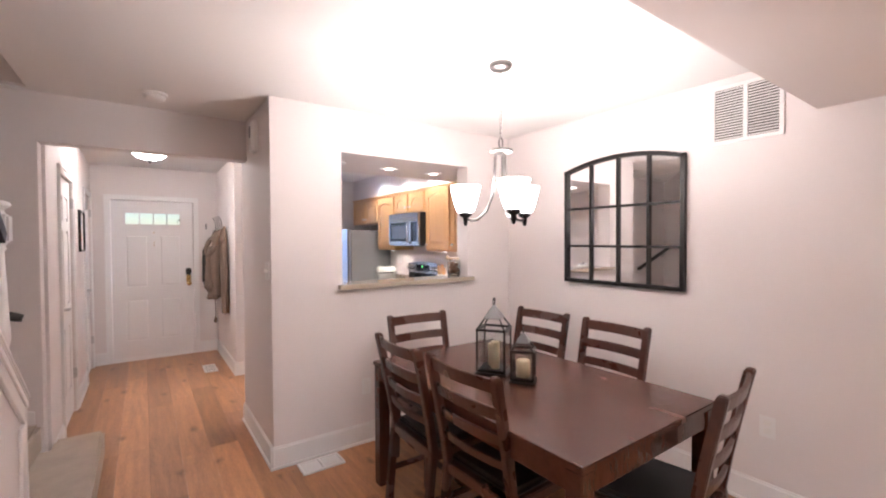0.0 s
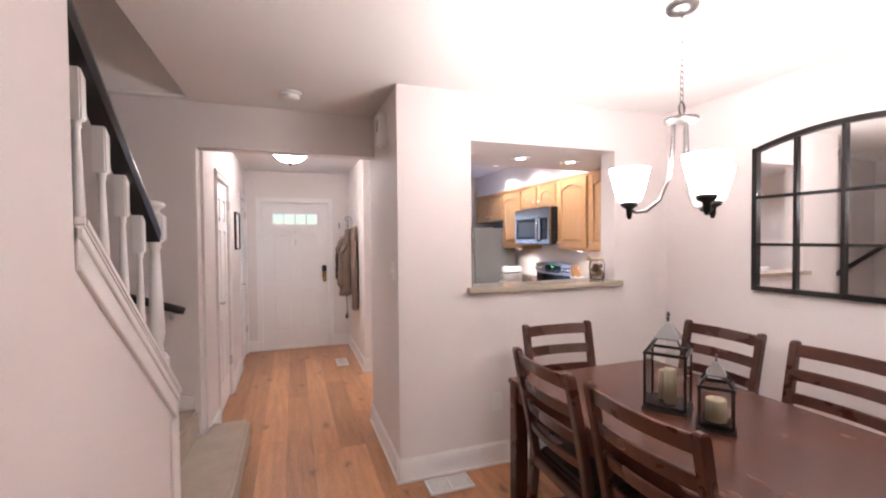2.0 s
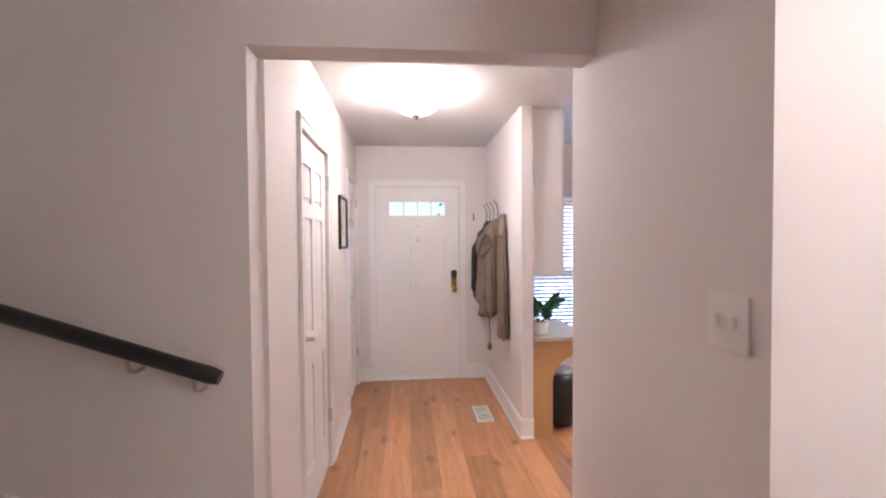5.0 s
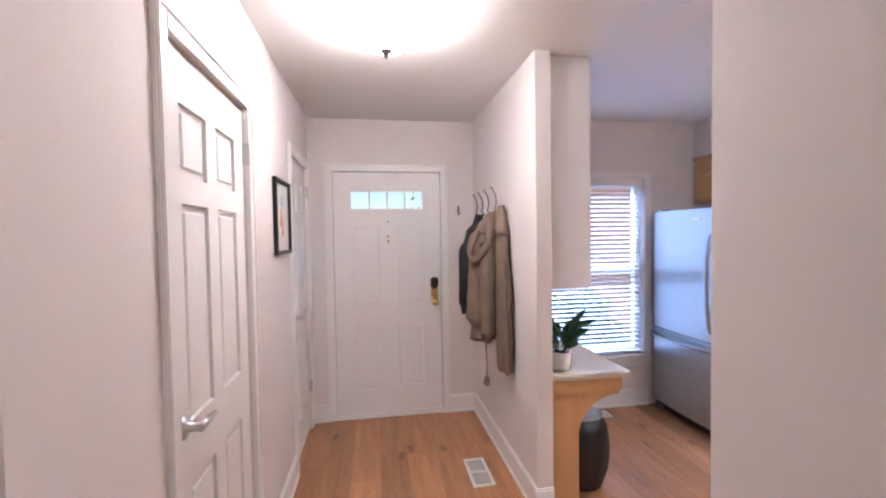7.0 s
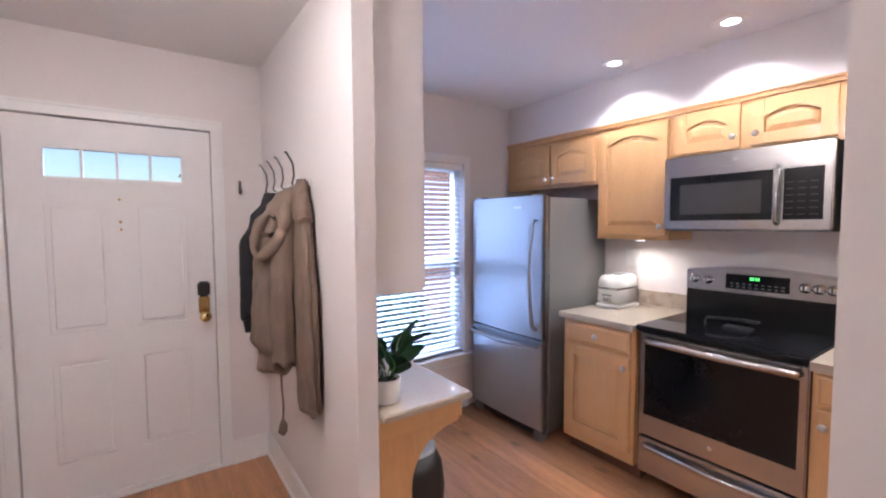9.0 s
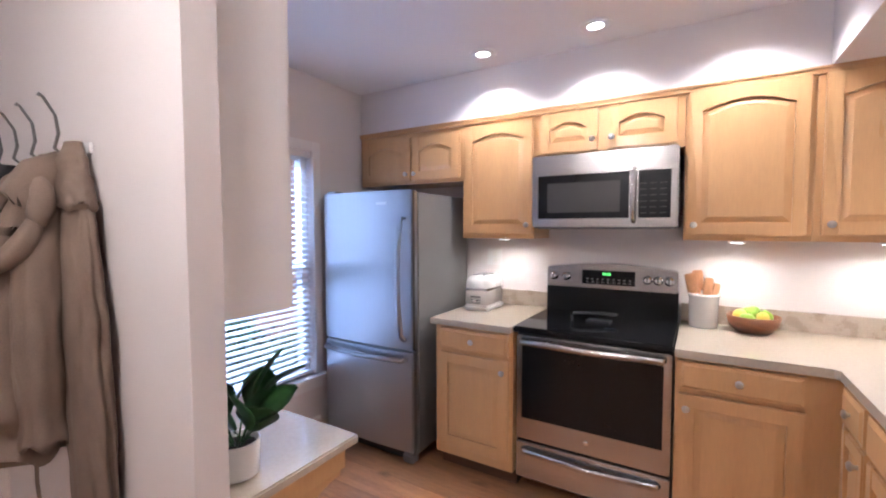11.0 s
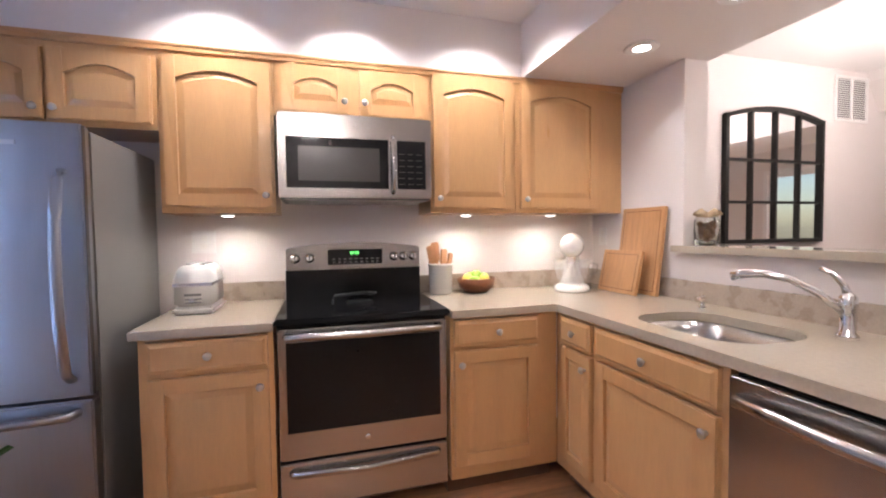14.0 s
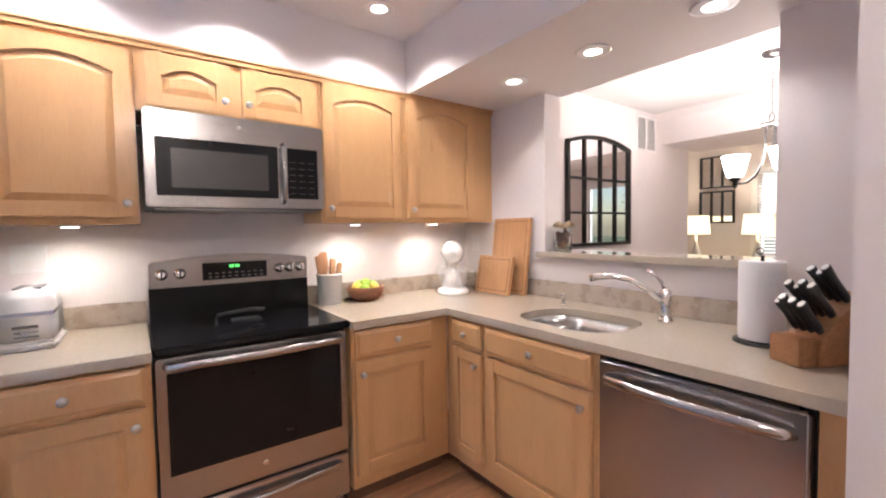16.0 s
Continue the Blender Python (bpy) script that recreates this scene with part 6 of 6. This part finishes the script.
def cloth(profile, seed, fold=0.16, n=72, m=64, ragged=0.015):
    """A hanging fold of cloth; profile of (z, x, y, half depth, half width) from the top down, pleats deepening downwards."""
    bm = bmesh.new()
    zs = [p[0] for p in profile]
    rings = []
    for i in range(m + 1):
        f = i / m
        z = zs[0] + (zs[-1] - zs[0]) * f
        k = max(j for j in range(len(zs) - 1) if z <= zs[j] + 1e-6)
        u = (zs[k] - z) / (zs[k] - zs[k + 1])
        u = u * u * (3 - 2 * u)
        x, y, hx, hy = (profile[k][c] + (profile[k + 1][c] - profile[k][c]) * u for c in (1, 2, 3, 4))
        deep = fold * min(1, 0.25 + f * 1.6)
        ring = []
        for j in range(n):
            a = 2 * math.pi * j / n
            drift = 0.6 * noise.noise(Vector((math.cos(a), math.sin(a), f * 2.5 + seed)))
            pleat = abs(math.sin(3.5 * a + seed + drift * 2)) ** 0.7 - 0.55
            small = noise.noise(Vector((math.cos(a) * 3, math.sin(a) * 3 + seed, f * 9)))
            crease = math.sin(26 * f + 3 * math.sin(a + seed) + 4 * drift) * max(0, noise.noise(Vector((a, f * 3, seed))))
            g = 1 + deep * pleat + 0.12 * small + 0.09 * crease
            ring.append(bm.verts.new((min(1.496, x + hx * math.cos(a) * g), y + hy * math.sin(a) * g, z + (ragged * math.sin(5 * a + seed) + 0.012 * small if i == m else 0))))
        rings.append(ring)
    for p, q in zip(rings, rings[1:]):
        for j in range(n):
            bm.faces.new((p[j], p[(j + 1) % n], q[(j + 1) % n], q[j])).smooth = True
    bm.faces.new(rings[0][::-1])
    bm.faces.new(rings[-1])
    return bm


coat = thing("rain_jacket", (1.49, 6.3, 1.66), "khaki cotton hooded coat hanging from a hook", "jacket")
part("body", cloth([(1.645, 1.435, 6.32, 0.03, 0.045), (1.56, 1.405, 6.35, 0.07, 0.09), (1.40, 1.38, 6.37, 0.095, 0.12), (1.15, 1.375, 6.38, 0.10, 0.135), (0.96, 1.372, 6.38, 0.105, 0.135), (0.885, 1.38, 6.39, 0.082, 0.11), (0.82, 1.378, 6.39, 0.092, 0.12)], 0.7), KHAKI, coat)
part("tail", cloth([(1.60, 1.46, 6.27, 0.025, 0.06), (1.45, 1.452, 6.24, 0.038, 0.085), (1.2, 1.45, 6.21, 0.042, 0.10), (0.9, 1.452, 6.20, 0.04, 0.105), (0.66, 1.455, 6.20, 0.036, 0.10)], 2.1, 0.2), KHAKI, coat)
part("collar", cloth([(1.685, 1.47, 6.29, 0.018, 0.04), (1.62, 1.455, 6.27, 0.034, 0.07), (1.50, 1.45, 6.24, 0.044, 0.085)], 4.0, 0.1, 48, 24), KHAKI, coat, "folded collar flap")
part("sleeve", cloth([(1.50, 1.40, 6.255, 0.035, 0.03), (1.35, 1.372, 6.25, 0.05, 0.045), (1.1, 1.365, 6.25, 0.05, 0.045), (0.93, 1.372, 6.26, 0.045, 0.04), (0.87, 1.372, 6.26, 0.05, 0.045)], 1.4, 0.12, 40, 48), KHAKI, coat)
hood = bmesh.new()
ring_at = [2 * math.pi * k / 20 for k in range(21)]
tube(hood, [(1.325 + 0.052 * math.cos(a) * 0.75 + 0.045 * math.sin(a), 6.27 - 0.05 * math.cos(a), 1.455 + 0.11 * math.sin(a)) for a in ring_at], [0.022 + 0.006 * math.sin(2.5 * a) for a in ring_at], 12)
tube(hood, [(1.45, 6.30, 1.63), (1.40, 6.29, 1.59), (1.365, 6.29, 1.52), (1.345, 6.30, 1.44), (1.35, 6.31, 1.37)], [0.03, 0.05, 0.058, 0.056, 0.03], 16)
for v in hood.verts:
    v.co += Vector((0.008 * noise.noise(v.co * 24), 0.01 * noise.noise(v.co * 24 + Vector((3, 0, 0))), 0.008 * noise.noise(v.co * 30)))
part("hood", hood, KHAKI, coat, "gathered open hood")
part("belt", TUBE([(1.365, 6.30, 0.86), (1.36, 6.29, 0.76), (1.365, 6.285, 0.66), (1.36, 6.28, 0.585)], 0.008, 8, 0.6), KHAKI, coat, "hanging cloth cord")
part("tassel", TUBE([(1.36, 6.28, 0.60), (1.362, 6.28, 0.575), (1.358, 6.278, 0.545), (1.362, 6.276, 0.53)], [0.008, 0.018, 0.021, 0.008], 10), KHAKI, coat)
jacket = thing("black_jacket", (1.49, 6.72, 1.66), "black wool jacket hanging behind the khaki coat", "jacket")
part("body", cloth([(1.65, 1.44, 6.74, 0.03, 0.04), (1.60, 1.43, 6.74, 0.035, 0.05), (1.52, 1.405, 6.735, 0.065, 0.09), (1.36, 1.38, 6.72, 0.095, 0.12), (1.05, 1.385, 6.71, 0.10, 0.12), (0.93, 1.39, 6.70, 0.095, 0.115)], 2.9, 0.14), BLACKCLOTH, jacket)
part("sleeve", cloth([(1.50, 1.345, 6.66, 0.025, 0.03), (1.38, 1.31, 6.65, 0.042, 0.045), (1.15, 1.305, 6.65, 0.042, 0.045), (1.01, 1.302, 6.66, 0.04, 0.045)], 5.2, 0.1, 40, 40), BLACKCLOTH, jacket)

# ---- living room beyond ----
for lx, ly in LIVING_LAMPS:
    tb = thing("side_table", (lx, ly, 0), "dark wooden side table below a lamp", "side table", "living room side tables")
    part("top", B((lx - 0.25, lx + 0.25, ly - 0.22, ly + 0.22, 0.6, 0.63), bevel=0.004), MAHOG, tb)
    for sx in (-1, 1):
        for sy in (-1, 1):
            part("leg", B((lx + sx * 0.21 - 0.02, lx + sx * 0.21 + 0.02, ly + sy * 0.18 - 0.02, ly + sy * 0.18 + 0.02, 0, 0.6)), MAHOG, tb)
    tl = thing("table_lamp", (lx, ly, 0.63), "table lamp with a cream drum shade, lit", "table lamp", "living room lamps")
    part("base", LATHE([(0.075, 0), (0.075, 0.02), (0.02, 0.04), (0.045, 0.12), (0.065, 0.24), (0.05, 0.36), (0.018, 0.46), (0.012, 0.62)], (lx, ly, 0.63), 24), NICKEL, tl)
    part("shade", LATHE([(0.165, 1.215), (0.145, 1.46), (0.143, 1.46), (0.163, 1.215)], (lx, ly, 0), 32), LINEN, tl, "cream linen drum shade")
for z0, z1 in ((1.84, 2.28), (1.36, 1.80)):
    fm = thing("pane_mirror", (3.8, YS, z0), "black-framed mirror with three tall panes", "mirror", "stacked pane mirrors")
    a, b = 3.58, 3.99
    part("frame", B(*[(a + (b - a) * k / 3 - 0.012, a + (b - a) * k / 3 + 0.012, YS + 0.001, YS + 0.03, z0, z1) for k in range(4)], *[(a + (b - a) * k / 3 + 0.012, a + (b - a) * (k + 1) / 3 - 0.012, YS + 0.001, YS + 0.03, z, z + 0.022) for k in range(3) for z in (z0, z1 - 0.022)]), IRON, fm)
    for k in range(3):
        part("pane", B((a + (b - a) * k / 3 + 0.012, a + (b - a) * (k + 1) / 3 - 0.012, YS + 0.002, YS + 0.01, z0 + 0.022, z1 - 0.022)), MIRROR, fm)


def glazed(name, x0, x1, z0, z1, label, bars):
    w = thing(name, ((x0 + x1) / 2, YS, z0), label, "window", kind="structure")
    part("window_frame", B((x0, x0 + 0.05, YS - 0.1, YS - 0.03, z0, z1), (x1 - 0.05, x1, YS - 0.1, YS - 0.03, z0, z1), (x0 + 0.05, x1 - 0.05, YS - 0.1, YS - 0.03, z0, z0 + 0.06), (x0 + 0.05, x1 - 0.05, YS - 0.1, YS - 0.03, z1 - 0.05, z1), *[(x0 + 0.05, x1 - 0.05, YS - 0.09, YS - 0.04, z - 0.02, z + 0.02) for z in bars]), TRIM, w)
    part("window_casing", B((x0 - 0.06, x0, YS, YS + 0.016, z0, z1 + 0.06), (x1, x1 + 0.06, YS, YS + 0.016, z0, z1 + 0.06), (x0, x1, YS, YS + 0.016, z1, z1 + 0.06)), TRIM, w)
    p = part("pane", B((x0 + 0.05, x1 - 0.05, YS - 0.068, YS - 0.064, z0 + 0.06, z1 - 0.05)), PANE, w)
    p.visible_shadow = False


glazed("window_2", PD0, PD1, 0, 2.05, "white glazed patio door to the garden", [])
glazed("window_3", BW0, BW1, 0.9, 2.05, "white living room window behind a slatted blind", [1.48])
bl = thing("window_blind", ((BW0 + BW1) / 2, YS, 2.05), "white horizontal slat blind in the living room", "blind")
bm = bmesh.new()
vs = box(bm, -0.29, 0.29, -0.02, 0.02, -0.0012, 0.0012)
bmesh.ops.rotate(bm, verts=vs, cent=(0, 0, 0), matrix=Matrix.Rotation(radians(-25), 3, "X"))
sm = mesh_of("slat", bm, SLAT)
for k in range(26):
    o = new("slat", sm)
    o.parent = bl
    o.location = (0, -0.015 + 0.0, -0.06 - k * 0.0425)
part("head_rail", B((BW0 + 0.005, BW1 - 0.005, YS - 0.035, YS + 0.0, 2.01, 2.048)), SLAT, bl)

# ---- outdoors ----
struct("ground", B((-60, 60, YE + 0.3, 80, -0.5, -0.35), (-60, 60, -60, YS - 0.3, -0.5, -0.35)), GRASS, "green lawn outside the windows", "ground")
house = thing("brick_house", (5.0, 10.8, -0.35), "red brick neighbouring house wall", "house")
part("wall", B((2.9, 8.5, 10.6, 11.0, -0.35, 6.0)), MORTAR, house, "pale mortar joints")
bm = bmesh.new()
for r in range(60):
    for c in range(24):
        x = 2.9 + c * 0.215 + (0.107 if r % 2 else 0)
        box(bm, x, x + 0.2, 10.585, 10.605, -0.3 + r * 0.075, -0.3 + r * 0.075 + 0.064)
tagged(part("brick_courses", bm, BRICK, house), kind="stuff")


def leafy(name, x, y, z0, z1, r, count, seed, label, trunk=0.0):
    t = thing(name, (x, y, -0.35), label, "tree" if trunk else "shrub")
    rr = random.Random(seed)
    st = bmesh.new()
    tube(st, [(x, y, -0.35), (x + 0.05, y, (z0 + z1) / 2), (x, y, z1 - r * 0.3)], [0.05 + trunk, 0.04 + trunk * 0.7, 0.015], 8)
    for k in range(7):
        a = rr.uniform(0, 6.28)
        z = z0 + (z1 - z0) * rr.uniform(0.1, 0.7)
        tube(st, [(x, y, z), (x + r * 0.5 * math.cos(a), y + r * 0.5 * math.sin(a), z + r * 0.4), (x + r * 0.8 * math.cos(a), y + r * 0.8 * math.sin(a), z + r * 0.6)], [0.03, 0.018, 0.006], 6)
    part("trunk", st, BARK, t)
    verts, faces = [], []
    centres = [(x + rr.gauss(0, r * 0.45), y + rr.gauss(0, r * 0.45), rr.uniform(z0, z1)) for _ in range(26)]
    for k in range(count):
        cx, cy, cz = centres[k % 26]
        p = Vector((cx + rr.gauss(0, r * 0.2), cy + rr.gauss(0, r * 0.2), cz + rr.gauss(0, r * 0.18)))
        q = Euler((rr.uniform(0, 6.28), rr.uniform(0, 6.28), rr.uniform(0, 6.28))).to_matrix()
        s = rr.uniform(0.03, 0.06)
        b = len(verts)
        verts += [p + q @ Vector(v) * s for v in ((-1, 0, 0), (0, 0.5, 0.15), (1, 0, 0), (0, -0.5, 0.15))]
        faces.append((b, b + 1, b + 2, b + 3))
    me = bpy.data.meshes.new("crown")
    me.from_pydata([tuple(v - Vector((x, y, -0.35))) for v in verts], [], faces)
    me.materials.append(HEDGE)
    o = new("crown", me)
    o.parent = t
    tagged(o, kind="stuff")


leafy("shrub", 2.2, 8.6, -0.2, 0.75, 0.6, 2600, 1, "green leafy shrub below the kitchen window")
leafy("shrub", 3.2, 8.8, -0.2, 0.6, 0.55, 2200, 2, "low green shrub beside the house")
leafy("tree", 2.3, 10.2, 1.2, 4.2, 0.9, 3500, 3, "slender leafy tree outside the kitchen window", 0.05)
leafy("tree", -3.2, 18.5, 1.5, 6.5, 1.8, 1600, 4, "leafy tree beyond the front door", 0.08)
leafy("tree", 0.6, -6.0, 0.5, 4.5, 1.6, 4500, 6, "leafy garden tree beyond the patio door", 0.08)
leafy("shrub", 2.0, -4.5, -0.2, 1.0, 0.8, 2500, 7, "green garden shrub beyond the patio door")

# ---- plank floor ----
boards = struct("floor", B((HL, 0.19, 6.5, 6.51, -0.013, -0.0125)), OAK, "wide knotty oak plank floor", "floor")
bm = bmesh.new()
box(bm, -0.5, 0.5, -0.5, 0.5, -0.5, 0.5)
es = [e for e in bm.edges if all(v.co.z > 0 for v in e.verts)]
bmesh.ops.bevel(bm, geom=es, offset=0.004, segments=1, affect="EDGES")
plank = mesh_of("plank", bm, OAK)
rnd = random.Random(11)
W = 0.182
k = 0
x = -0.05
while x < 4.7:
    y = YS - rnd.uniform(0, 1.4)
    while y < 7.25:
        ln = rnd.uniform(1.1, 2.1)
        y0, y1 = max(y, YS - 0.02), min(y + ln, 7.19)
        if y1 - y0 > 0.03 and not (x > 3.75 and y0 > 0.7):
            o = new("plank", plank)
            o.parent = boards
            o.location = (x + W / 2, (y0 + y1) / 2, -0.0065)
            o.scale = (W - 0.0012, y1 - y0 - 0.0014, 0.013 + rnd.uniform(-0.0004, 0.0004))
        y += ln
    x += W
